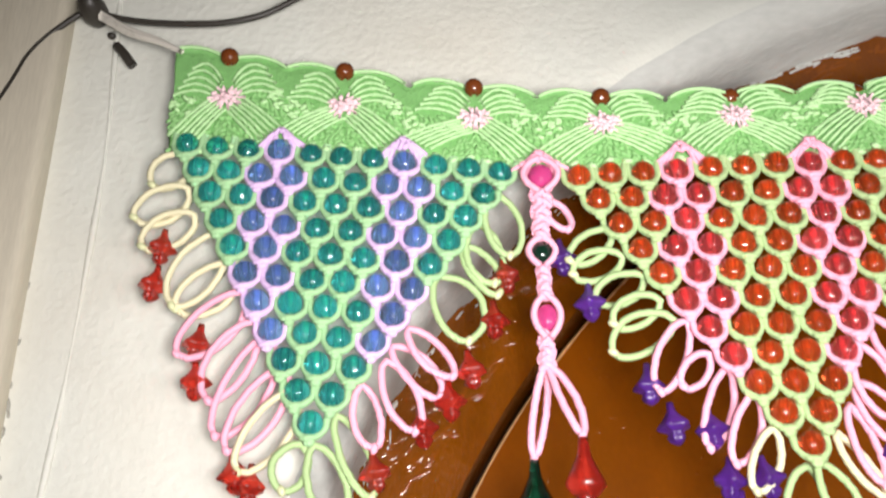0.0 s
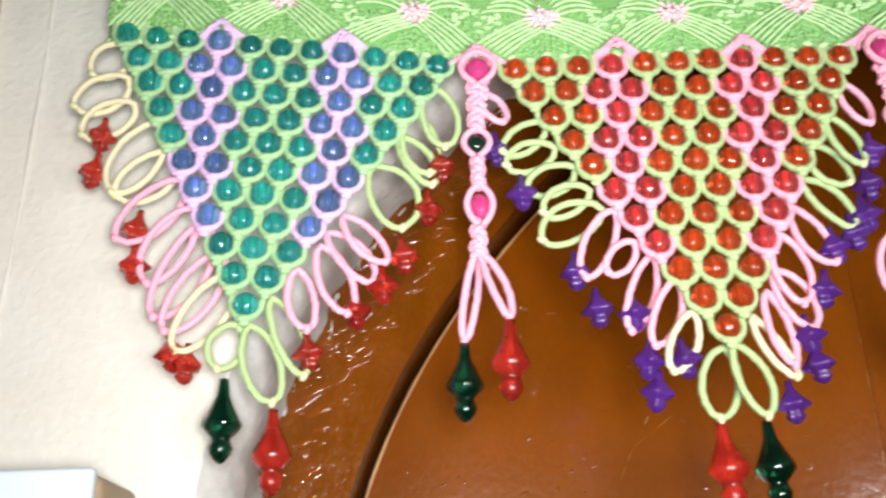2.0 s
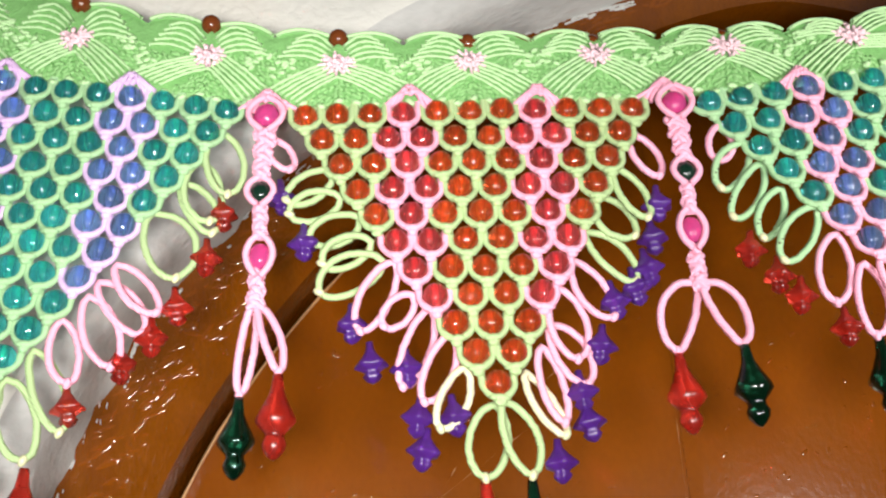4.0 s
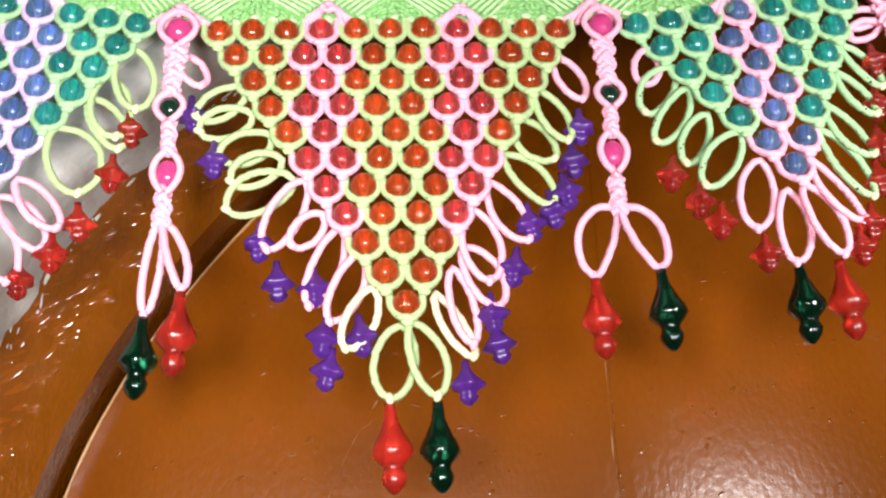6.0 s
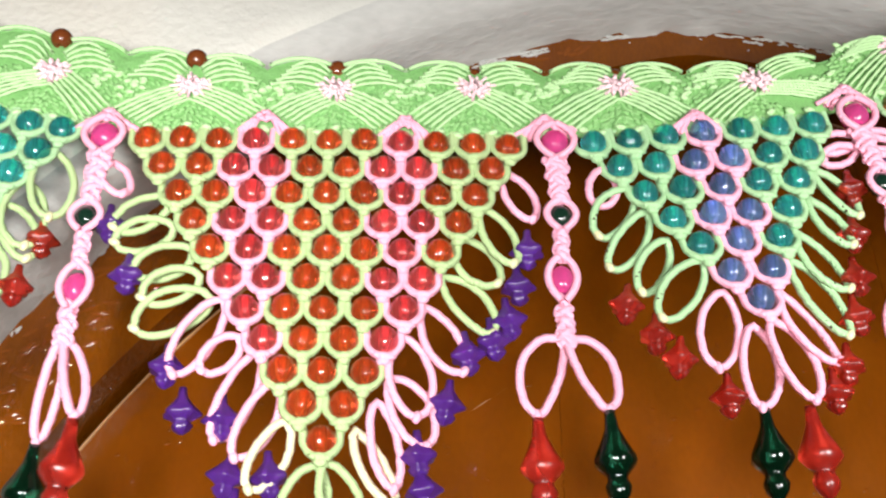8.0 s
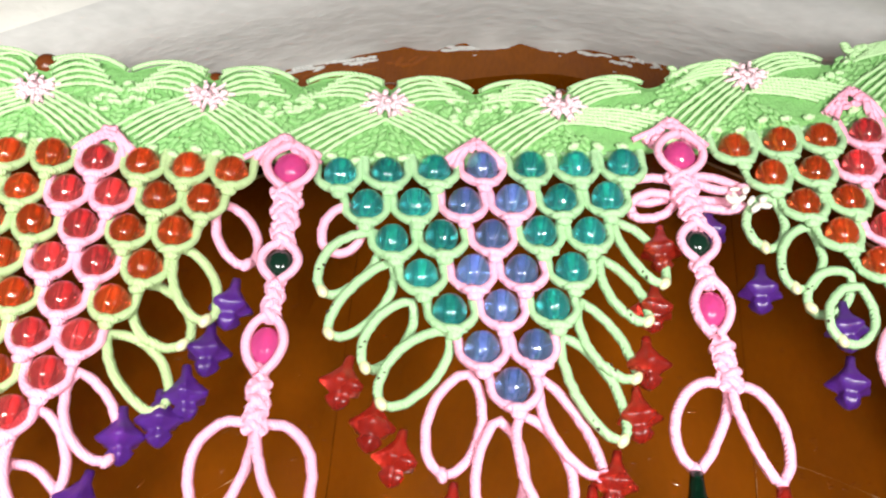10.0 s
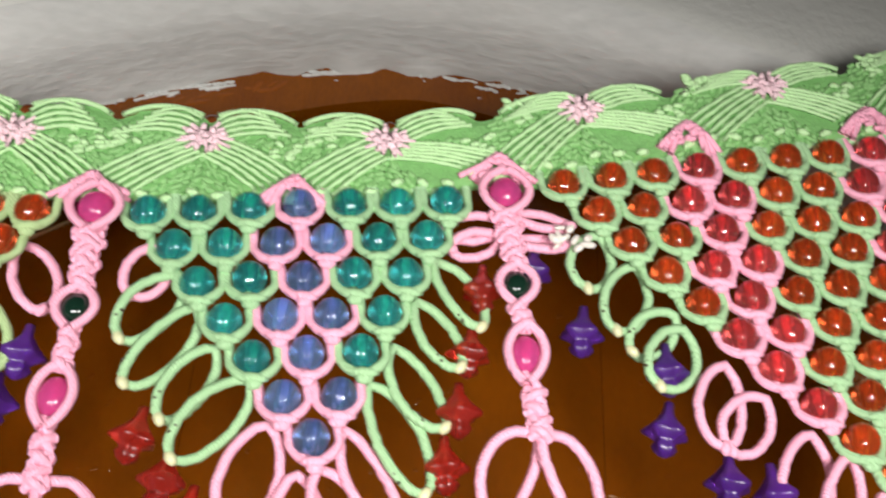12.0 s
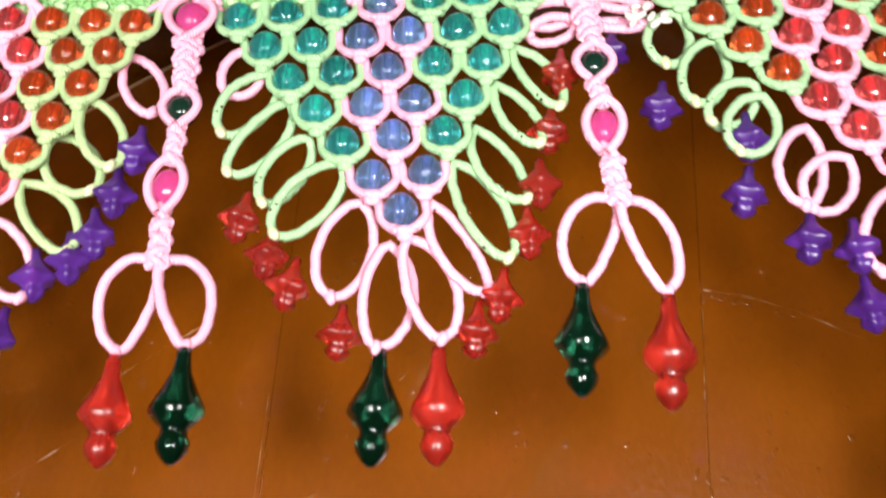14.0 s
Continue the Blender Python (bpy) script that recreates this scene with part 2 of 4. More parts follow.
def ragged(pts, amount, freq):
    out = []
    for x, z in pts:
        k = amount * noise.noise((x * freq, 3.1, z * freq)) + 0.5 * amount * noise.noise((x * freq * 4, 8.7, z * freq * 4))
        d = Vector((x - ARCH_X, z - ARCH_Z if z > ARCH_Z else 0)).normalized()
        out.append((x + d.x * k, z + d.y * k))
    return out


ROUND = 0.020


def build_wall():
    inner = arch(ARCH_A, ARCH_B, 160)
    lo_x, hi_x, top = -1.4, 1.9, 2.9

    def outward(x, z):
        if z <= ARCH_Z:
            return (lo_x if x < ARCH_X else hi_x, z)
        d = Vector((x - ARCH_X, z - ARCH_Z))
        k = min((hi_x - ARCH_X) / d.x if d.x > 1e-6 else 1e9, (lo_x - ARCH_X) / d.x if d.x < -1e-6 else 1e9,
                (top - ARCH_Z) / d.y if d.y > 1e-6 else 1e9)
        return (ARCH_X + d.x * k, ARCH_Z + d.y * k)

    def outward_gap(x, z):
        """How far a point lies outside the arch."""
        if z <= ARCH_Z:
            return abs(x - ARCH_X) - ARCH_A
        k = ((abs(x - ARCH_X) / ARCH_A) ** ARCH_N + ((z - ARCH_Z) / ARCH_B) ** ARCH_N) ** (1 / ARCH_N)
        return math.hypot(x - ARCH_X, z - ARCH_Z) * (1 - 1 / k)

    bm = bmesh.new()
    cols = []
    for i, (x, z) in enumerate(ragged(inner, 0.0012, 40)):
        ox, oz = outward(*inner[i])
        way = Vector((ox - x, oz - z))
        reach = way.length
        way.normalize()
        col = []
        for d in (-1.0, 0.0, 0.0008, 0.0025, 0.005, 0.008, 0.012, 0.016, ROUND, 0.03, 0.06, 0.12, 0.24, 0.5, 2.0):
            tail = 0.006 if d < 0 else 0.0          # runs on into the soffit
            d = min(max(0.0, d) * (1 if d < 2 else 9), reach)
            px, pz = x + way.x * d, z + way.y * d
            back = ROUND - math.sqrt(max(0.0, ROUND ** 2 - (ROUND - d) ** 2)) if d < ROUND else 0.0
            wave = 0.0012 * noise.noise((px * 14, 0.0, pz * 14)) if ROUND < d < reach else 0.0
            col.append(bm.verts.new((px, WALL_Y + back + wave + tail, pz)))
        cols.append(col)
    for a, b in zip(cols, cols[1:]):
        for j in range(len(a) - 1):
            bm.faces.new((a[j], b[j], b[j + 1], a[j + 1]))
    # top corners
    for cx in (lo_x, hi_x):
        c = bm.verts.new((cx, WALL_Y, top))
        near = sorted((col[-1] for col in cols), key=lambda v: (v.co - c.co).length)
        side = next(v for v in near if abs(v.co.x - cx) < 1e-4)
        head = next(v for v in near if abs(v.co.z - top) < 1e-4)
        bm.faces.new((side, c, head))
    # wall faces within 13 mm of the arch take the greyer tone
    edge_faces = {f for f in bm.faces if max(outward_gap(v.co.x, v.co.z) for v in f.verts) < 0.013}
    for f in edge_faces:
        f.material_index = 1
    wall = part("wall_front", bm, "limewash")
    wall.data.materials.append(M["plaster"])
    tagged(wall, "cream limewashed wall with faint stains round an arched doorway", "wall", kind="structure")

    bm = bmesh.new()
    front, back = ragged(inner, 0.0012, 40), ragged(inner, 0.0042, 75)
    cols = []
    for (x, z), (bx, bz) in zip(front, back):
        col = []
        for s in (0.0, 0.15, 0.4, 0.7, 1.0):
            k = 0.0005 * noise.noise((x * 25, s * 3, z * 25))
            e = s ** 4
            col.append(bm.verts.new((x + (bx - x) * e + k, WALL_Y + ROUND + 0.0055 + (FRAME_Y - 0.0045 - WALL_Y - ROUND) * s, z + (bz - z) * e + k)))
        cols.append(col)
    for a, b in zip(cols, cols[1:]):
        for j in range(4):
            bm.faces.new((a[j], a[j + 1], b[j + 1], b[j]))
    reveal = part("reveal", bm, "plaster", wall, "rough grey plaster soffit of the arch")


def ring_mesh(outer, inner, y0, y1):
    bm = bmesh.new()
    rows = []
    for (ax, az), (bx, bz) in zip(outer, inner):
        rows.append([bm.verts.new(v) for v in ((ax, y1, az), (ax, y0, az), (bx, y0, bz), (bx, y1, bz))])
    for a, b in zip(rows, rows[1:]):
        for j in range(3):
            bm.faces.new((a[j], b[j], b[j + 1], a[j + 1]))
    return bm


JOINTS = (0.215, 0.357)


def build_door():
    door = empty("door_1", (ARCH_X, LEAF_Y, 0))
    tagged(door, "glossy brown oil-painted arched plank door, shut", "door", kind="structure")
    shift = Matrix.Translation((-ARCH_X, -LEAF_Y, 0))

    def add(name, bm, mat, label="", smooth=False):
        bm.transform(shift)
        return part(name, bm, mat, door, label, smooth)

    add("door_frame", ring_mesh(arch(ARCH_A + 0.02, ARCH_B + 0.02), arch(LEAF_A + 0.002, LEAF_B + 0.002, n=LEAF_N), FRAME_Y, LEAF_Y + 0.05), "rough_paint",
        "arched brown painted frame with rough drips")
    add("rebate", ring_mesh(arch(LEAF_A + 0.004, LEAF_B + 0.004, n=LEAF_N), arch(LEAF_A - 0.006, LEAF_B - 0.006, n=LEAF_N), LEAF_Y + 0.014, LEAF_Y + 0.03), "dark")

    def height(x):
        k = min(1.0, abs(x - ARCH_X) / LEAF_A)
        return ARCH_Z + LEAF_B * (1 - k ** LEAF_N) ** (1 / LEAF_N)

    foot = [ARCH_X - LEAF_A + 0.0012] + [j for j in JOINTS if ARCH_X - LEAF_A < j < ARCH_X + LEAF_A] + [ARCH_X + LEAF_A - 0.0012]
    for a, b in zip(foot, foot[1:]):
        a, b = a + 0.00008, b - 0.00008
        bm = bmesh.new()
        xs = [a + (b - a) * i / 24 for i in range(25)]
        if a < 0.0:
            xs = [a + (b - a) * (i / 24) ** 2 for i in range(25)]
        if b > 0.56:
            xs = [b - (b - a) * (1 - i / 24) ** 2 for i in range(25)]
        rows = []
        for i, x in enumerate(xs):
            e = 0.00025 if i in (0, 24) else 0.0
            t = height(x) - 0.001
            rows.append([bm.verts.new(v) for v in ((x, LEAF_Y + 0.02, t), (x, LEAF_Y + 0.0012 + e, t), (x, LEAF_Y + e, t - 0.0012), (x, LEAF_Y + e, 0.01), (x, LEAF_Y + 0.02, 0.01))])
        for p, q in zip(rows, rows[1:]):
            for j in range(4):
                bm.faces.new((p[j], p[j + 1], q[j + 1], q[j]))
        bm.faces.new(rows[0][::-1])
        bm.faces.new(rows[-1])
        add("plank", bm, "paint")
    # scraps of wall paint smeared over the frame's edge
    bm = bmesh.new()
    rim = [p for p in arch(ARCH_A, ARCH_B, 400) if p[1] > 1.75]
    for i in range(200):
        x, z = rng.choice(rim)
        out = Vector((x - ARCH_X, max(0.0, z - ARCH_Z))).normalized()
        deep = abs(rng.gauss(0, 0.0018)) if rng.random() < 0.93 else rng.uniform(0, 0.012)
        turn = math.atan2(out.x, out.y)
        s = rng.uniform(0.00025, 0.0011)
        blob(bm, (x - out.x * deep, FRAME_Y - 0.0002, z - out.y * deep), (s * rng.uniform(1.0, 3.6), 0.0005, s * rng.uniform(0.25, 0.8)), 6, 4, turn + rng.uniform(-0.4, 0.4))
    crown = [p for p in rim if p[0] > 0.12]
    for i in range(56):
        j = rng.randrange(6, len(crown) - 6)
        x, z = crown[j]
        out = Vector((x - ARCH_X, max(0.0, z - ARCH_Z))).normalized()
        deep = abs(rng.gauss(0.001, 0.0018))
        way = Vector((crown[j + 3][0] - crown[j - 3][0], crown[j + 3][1] - crown[j - 3][1])).normalized()
        reach = rng.uniform(0.002, 0.007)
        for k in range(5):
            u = k / 2 - 1
            blob(bm, (x - out.x * deep + way.x * reach * u, FRAME_Y - 0.0002, z - out.y * deep + way.y * reach * u + rng.uniform(-0.0004, 0.0004)),
                 (reach * 0.42, 0.0006, rng.uniform(0.0004, 0.0010)), 6, 4, -math.atan2(way.y, way.x) + rng.uniform(-0.2, 0.2))
    scraps = add("paint_scraps", bm, "plaster", "scraps of grey wall paint on the frame's edge", True)
    scraps["kind"] = "stuff"
    # the leaf's lip: light along its edge is put into the pale colour
    bm = bmesh.new()
    lip = [(x, LEAF_Y - 0.0002, z) for x, z in arch(LEAF_A - 0.0014, LEAF_B - 0.0014, n=LEAF_N) if z > 1.5]
    tube(bm, lip, lambda u: 0.0005 + 0.0004 * abs(math.sin(u * 37 + math.sin(u * 90))), 5)
    add("lip", bm, "lit_worn", "brown leaf edge, painted pale where it is lit", True)
    # scratches and a seam across the boards
    for pts in ([(0.119, 1.906), (0.110, 1.889), (0.1015, 1.871), (0.095, 1.852)], [(0.357, 1.982), (0.372, 1.980), (0.392, 1.974), (0.41, 1.966)],
                [(0.112, 1.893), (0.132, 1.908), (0.152, 1.922)], [(0.149, 1.934), (0.172, 1.951), (0.194, 1.967)],
                [(0.2142, 1.94), (0.2135, 1.905), (0.2138, 1.87)], [(0.3572, 1.978), (0.3566, 1.93), (0.3570, 1.88)]):
        bm = bmesh.new()
        tube(bm, smooth_line([(x + 0.0006 * rng.uniform(-1, 1), LEAF_Y, z) for x, z in pts], 6), lambda u: 0.00001 + 0.00036 * max(0.0, math.sin(u * 31) * math.sin(u * 13 + 1)) ** 2, 5)
        add("scratch", bm, "lit_worn", "dry scratch in the brown paint", True)
    # drips and grit under the paint
    bm = bmesh.new()
    for i in range(9000):
        x, z = rng.uniform(-0.06, 0.62), rng.uniform(1.78, 2.13)
        k = (abs(x - ARCH_X) / ARCH_A) ** ARCH_N + (max(0, z - ARCH_Z) / ARCH_B) ** ARCH_N
        kl = (abs(x - ARCH_X) / LEAF_A) ** LEAF_N + (max(0, z - ARCH_Z) / LEAF_B) ** LEAF_N
        if k > 0.98 or (kl > 0.93 and kl < 1.08):
            continue
        on_frame = kl > 1
        if not on_frame and rng.random() < 0.84:
            continue
        y = FRAME_Y if on_frame else LEAF_Y
        if on_frame:
            s = rng.uniform(0.0006, 0.0013)
            grain(bm, (x, y, z), (s * rng.uniform(1.6, 5.0), s * 0.2, s), rng.gauss(0.5, 0.25))
        else:
            s = rng.uniform(0.0003, 0.0009)
            grain(bm, (x, y, z), (s * rng.uniform(1.0, 2.6), s * 0.2, s), rng.gauss(0.7, 0.5))
    for joint, z0, z1 in ((JOINTS[0], 1.86, 1.945), (JOINTS[1], 1.85, 1.985)):     # beads of paint along the joints
        for i in range(26):
            s = rng.uniform(0.0004, 0.0009)
            grain(bm, (joint + rng.gauss(0, 0.0006), LEAF_Y, rng.uniform(z0, z1)), (s * rng.uniform(1.2, 3.0), s * 0.25, s * 0.7), rng.gauss(1.5, 0.2))
    for i in range(40):                             # and along the dry seam across the last board
        u, s = rng.random(), rng.uniform(0.0003, 0.0008)
        grain(bm, (0.358 + 0.07 * u, LEAF_Y, 1.980 - 0.012 * u + rng.gauss(0, 0.0012)), (s * rng.uniform(1.0, 2.4), s * 0.25, s * 0.7), rng.gauss(0.2, 0.4))
    drops = add("paint_drips", bm, "gloss", "hardened drips and grit in the paint", True)
    drops["kind"] = "stuff"


def build_room():
    bm = bmesh.new()
    box(bm, (-1.6, -2.6, -0.1), (2.1, 0.7, 0.0))
    tagged(part("floor", bm, "floor", smooth=False), "grey cement floor", "floor", kind="structure")
    bm = bmesh.new()
    box(bm, (-1.6, -2.6, 2.9), (2.1, 0.7, 3.0))
    tagged(part("ceiling", bm, "limewash", smooth=False), "cream limewashed ceiling", "ceiling", kind="structure")
    for name, lo, hi in (("wall_left", (-1.5, -2.5, 0), (-1.4, 0.7, 2.9)), ("wall_right", (1.9, -2.5, 0), (2.0, 0.7, 2.9)), ("wall_back", (-1.5, -2.6, 0), (2.0, -2.5, 2.9)),
                         ("wall_behind", (-1.4, 0.55, 0), (1.9, 0.65, 2.9))):
        bm = bmesh.new()
        box(bm, lo, hi)
        tagged(part(name, bm, "limewash", smooth=False), "plain cream limewashed wall", "wall", kind="structure")


build_wall()
build_door()
build_room()

# ---------------------------------------------------------------- the macrame toran
TY = 0.3587  # the plane in which it hangs
toran = empty("macrame_toran", (0.15, TY, 2.06))
tagged(toran, "green and pink macrame toran with beads and hanging drops", "wall hanging")
BACK = Matrix.Translation((-0.15, -TY, -2.06))


def hang(name, bm, mat, parent=None, label="", smooth=True):
    """A mesh in world places as a part of the toran."""
    bm.transform(BACK)
    return part(name, bm, mat, parent or toran, label, smooth)


def hang_copy(name, me, mat, parent, m, label=""):
    return put(name, me, mat, parent, label, True, BACK @ m)


def bead_mesh(r, h):
    bm = bmesh.new()
    seg, rings = 16, []
    section = [(r * math.sin(w), h * math.cos(w)) for w in (math.pi * (0.13 + 0.74 * i / 10) for i in range(11))]
    hole, end = 0.0013, section[0][1]
    section = [(hole, 0.0), (hole, end * 0.9), (hole * 1.25, end * 0.985)] + section + [(hole * 1.25, -end * 0.985), (hole, -end * 0.9)]
    for rad, z in section:
        rings.append([bm.verts.new((rad * math.cos(2 * math.pi * j / seg), rad * math.sin(2 * math.pi * j / seg), z)) for j in range(seg)])
    for a, b in zip(rings, rings[1:] + rings[:1]):
        for j in range(seg):
            bm.faces.new((a[j], b[j], b[(j + 1) % seg], a[(j + 1) % seg]))
    me = bpy.data.meshes.new("bead")
    bm.normal_update()
    bm.to_mesh(me)
    bm.free()
    return me


def tinted(me, mat):
    c = me.copy()
    c.materials.clear()
    c.materials.append(M[mat])
    c.polygons.foreach_set("use_smooth", [True] * len(c.polygons))
    return c


BEAD = bead_mesh(0.0045, 0.0048)
BEADS = {k: tinted(BEAD, k + "_bead") for k in ("teal", "blue", "orange", "red", "pink", "black", "brown")}
SMALL = lathe([(0, 0.0011), (0.0028, 0.0014), (0.0052, 0.0028), (0.0078, 0.0052), (0.0086, 0.0051), (0.0098, 0.0030), (0.0106, 0.0022),
               (0.0118, 0.0029), (0.0132, 0.0021), (0.0144, 0.0006)], 20, 5, 0.17, 0.004)
LARGE = lathe([(0, 0.0016), (0.0030, 0.0019), (0.0058, 0.0022), (0.0100, 0.0040), (0.0142, 0.0061), (0.0160, 0.0064), (0.0178, 0.0050),
               (0.0198, 0.0031), (0.0210, 0.0030), (0.0230, 0.0039), (0.0252, 0.0034), (0.0272, 0.0019), (0.0282, 0.0007)], 16, 8, 0.05, 0.005)
DROPS = {"red": tinted(SMALL, "red_drop"), "purple": tinted(SMALL, "purple_drop"), "big_red": tinted(LARGE, "red_drop"), "big_green": tinted(LARGE, "green_drop")}


def drop(kind, x, z, parent, lean=0.0, y=0.0):
    """A drop whose eye is at (x, z), in metres."""
    m = Matrix.Translation((x, TY + y, z)) @ Matrix.Rotation(lean, 4, "Y") @ Matrix.Rotation(rng.uniform(0, 6.3), 4, "Z")
    return hang_copy("drop", DROPS[kind], None, parent, m,
                     {"red": "red plastic bell drop", "purple": "purple plastic bell drop", "big_red": "long red plastic drop", "big_green": "long bottle-green plastic drop"}[kind])


def loop(parent, x0, z0, x1, z1, w, mat, y=0.0, r=0.00132, skew=None, y_end=None, early=1.0):
    """A petal of doubled cord from (x0, z0) to the pinched end (x1, z1), all in millimetres, w wide."""
    a, b = Vector((x0, z0)) / 1000, Vector((x1, z1)) / 1000
    d = b - a
    side = Vector((d.y, -d.x)).normalized() * w / 2000
    skew = rng.uniform(-0.25, 0.25) if skew is None else skew
    pts, n = [], 16
    y_end = y if y_end is None else y_end
    for i in range(n + 1):
        s = i / n
        yy = TY + y + (y_end - y) * s
        k = math.sin(math.pi * s ** (1.12 * early)) ** 0.52
        p = a + d * s + side * k * (1 + skew)
        p += Vector((rng.uniform(-1, 1), rng.uniform(-1, 1))) * 0.00018
        pts.append((p.x, yy - 0.0012 * k + 0.0006 * s, p.y))
    for i in range(n - 1, 0, -1):
        s = i / n
        yy = TY + y + (y_end - y) * s
        k = math.sin(math.pi * s ** (1.02 * early)) ** 0.52
        p = a + d * s - side * k * (1 - skew)
        p += Vector((rng.uniform(-1, 1), rng.uniform(-1, 1))) * 0.00018
        pts.append((p.x, yy + 0.0012 * k + 0.0012, p.y))
    bm = bmesh.new()
    tube(bm, pts, r, 7, True)
    # the pinched end, where the melted cord turns pale, with a scorched speck
    cord_faces, along_loop = len(bm.faces), math.atan2(d.x, -d.y)
    blob(bm, (b.x, TY + y_end, b.y), (0.0015, 0.0014, 0.0021), 7, 5, along_loop)
    tip_faces = len(bm.faces)
    if mat == "green":
        for k in (0.16, 0.24):
            blob(bm, (b.x - d.x * k + side.x * 0.8, TY + y_end - 0.0012, b.y - d.y * k + side.y * 0.8), (0.0006, 0.0008, 0.0004), 5, 4, along_loop + 0.6)
    for k, f in enumerate(bm.faces):
        f.material_index = 0 if k < cord_faces else 1 if k < tip_faces else 2
    ob = hang("loop", bm, mat, parent)
    ob.data.materials.append(M[mat if "pink" in mat else "melted_lime"])
    ob.data.materials.append(M["scorched"])
    return ob


def pennant(count, left, right, tip, stripes, beads, cords, label):
    """A triangle of beads in a knotted net. left, right: the ends of its top row; tip: its lowest bead; stripes: places of the second colour."""
    left, right, tip = Vector(left), Vector(right), Vector(tip)
    n1 = count - 1
    step = (right - left) / n1
    down = (tip - (left + right) / 2) / n1

    def at(i, row):
        bow = 0.0006 * math.sin(math.pi * i / n1) if row < 1 else 0
        return left + step * i + down * row + Vector((0, bow))

    def second(i):
        return any(abs(i - s) < 0.8 for s in stripes)

    bm = bmesh.new()
    head = [at(i / 2, -0.48) for i in range(2 * n1 + 1)]
    tube(bm, [(p.x, TY + 0.0012, p.y) for p in head], 0.0010, 6)
    root = hang("pennant", bm, cords[0], None, label)
    made = []
    for row in range(count):
        for c in range(count - row):
            i = c + row / 2
            p = at(i, row) + Vector((rng.uniform(-1, 1), rng.uniform(-1, 1))) * 0.00045
            two = second(i)
            made.append((p, two))
            net = bmesh.new()
            yy = TY + 0.0006
            knot = at(i, row + 0.55)
            for sgn in (-1, 1):
                wob = rng.uniform(-0.025, 0.025)
                top = at(i + 0.46 * sgn, row - 0.50)
                neck = at(i + (0.435 + wob) * sgn, row - 0.14)
                belly = at(i + (0.428 + wob) * sgn, row + 0.13)
                low = at(i + (0.270 + 0.5 * wob) * sgn, row + 0.40)
                end = at(i + 0.07 * sgn, row + 0.55)
                pts = [(top.x, yy - 0.0004, top.y), (neck.x, yy - 0.0006, neck.y), (belly.x, yy - 0.0010, belly.y), (low.x, yy - 0.0018, low.y), (end.x, yy - 0.0024, end.y)]
                tube(net, smooth_line(pts, 3), lambda u: 0.00124 + 0.00014 * math.sin(u * 9 + wob * 60), 6)
            # the square knot: one wrap across the cords, a lump at each side and the cords that leave it
            wide = abs(step.x) * rng.uniform(0.27, 0.33)
            tilt = rng.uniform(-0.16, 0.16)
            blob(net, (knot.x, yy - 0.0026, knot.y + 0.0002), (wide, 0.0014, 0.0013), 8, 5, tilt)
            for sgn in (-1, 1):
                blob(net, (knot.x + sgn * wide * 0.72, yy - 0.0020, knot.y + 0.0009 + rng.uniform(-0.0003, 0.0003)), (0.0012, 0.0012, 0.0010), 6, 4, -0.7 * sgn)
            blob(net, (knot.x + rng.uniform(-0.0004, 0.0004), yy - 0.0024, knot.y - 0.0012), (wide * 0.62, 0.0013, 0.0017), 7, 4, -tilt)
            tube(net, [(p.x, TY, p.y + 0.0046), (p.x + 0.0001, TY, p.y), (p.x, TY, p.y - 0.0046)], 0.0011, 6)
            hang("knotted_cord", net, cords[1 if two else 0], root)
    for p, two in made:
        m = Matrix.Translation((p.x, TY - 0.0006 + rng.uniform(-0.0004, 0.0004), p.y)) @ Matrix.Rotation(rng.uniform(-0.15, 0.15), 4, "Y") @ Matrix.Rotation(rng.uniform(0, 6), 4, "Z")
        hang_copy("bead", BEADS[beads[1 if two else 0]], None, root, m)
    return root


# pennants: count, ends of the top row, lowest bead
pen_a = pennant(11, (-0.0835, 2.0405), (0.0365, 2.0210), (-0.0318, 1.9280), (3, 7), ("teal", "blue"), ("green", "lilac"),
                "green and lilac pennant of teal and blue beads")
pen_b = pennant(11, (0.0650, 2.0175), (0.1872, 2.0185), (0.1305, 1.9145), (3, 7), ("orange", "red"), ("lime", "pink"),
                "lime and pink pennant of orange and red beads")
pen_c = pennant(7, (0.2162, 2.0205), (0.2942, 2.0310), (0.2660, 1.9625), (3,), ("teal", "blue"), ("green", "pink"),
                "small green and pink pennant of teal and blue beads")
pen_d = pennant(11, (0.3265, 2.0405), (0.4550, 2.0690), (0.4165, 1.9550), (3, 7), ("orange", "red"), ("green", "pink"),
                "slanting green and pink pennant of orange and red beads")

# loops of cord: from and to, in millimetres, and width
A_LOOPS = {
    "cream": [(-82, 2035, -96, 2024, 12), (-82, 2022, -102, 2011, 13), (-79, 2011, -98, 1999, 12), (-38, 1940, -56, 1913, 13), (-68, 2002, -84, 1974, 16), (-61, 1990, -83, 1973, 15)],
    "lime": [(-35, 1921, -41, 1906, 11), (-31, 1921, -22, 1894, 12), (-24, 1931, -12, 1903, 9),
             (33, 2013, 38, 1987, 13), (27, 2001, 32, 1977, 13), (21, 1993, 33, 1973, 10), (12, 1980, 22, 1955, 17)],
    "pink": [(-58, 1977, -80, 1955, 14), (-53, 1966, -68, 1938, 14), (-49, 1961, -65, 1926, 15), (-42, 1948, -60, 1920, 13),
             (1, 1961, 16, 1943, 9), (-5, 1955, 11, 1936, 10), (-7, 1949, 3, 1924, 11), (-15, 1941, -11, 1919, 9)],
}
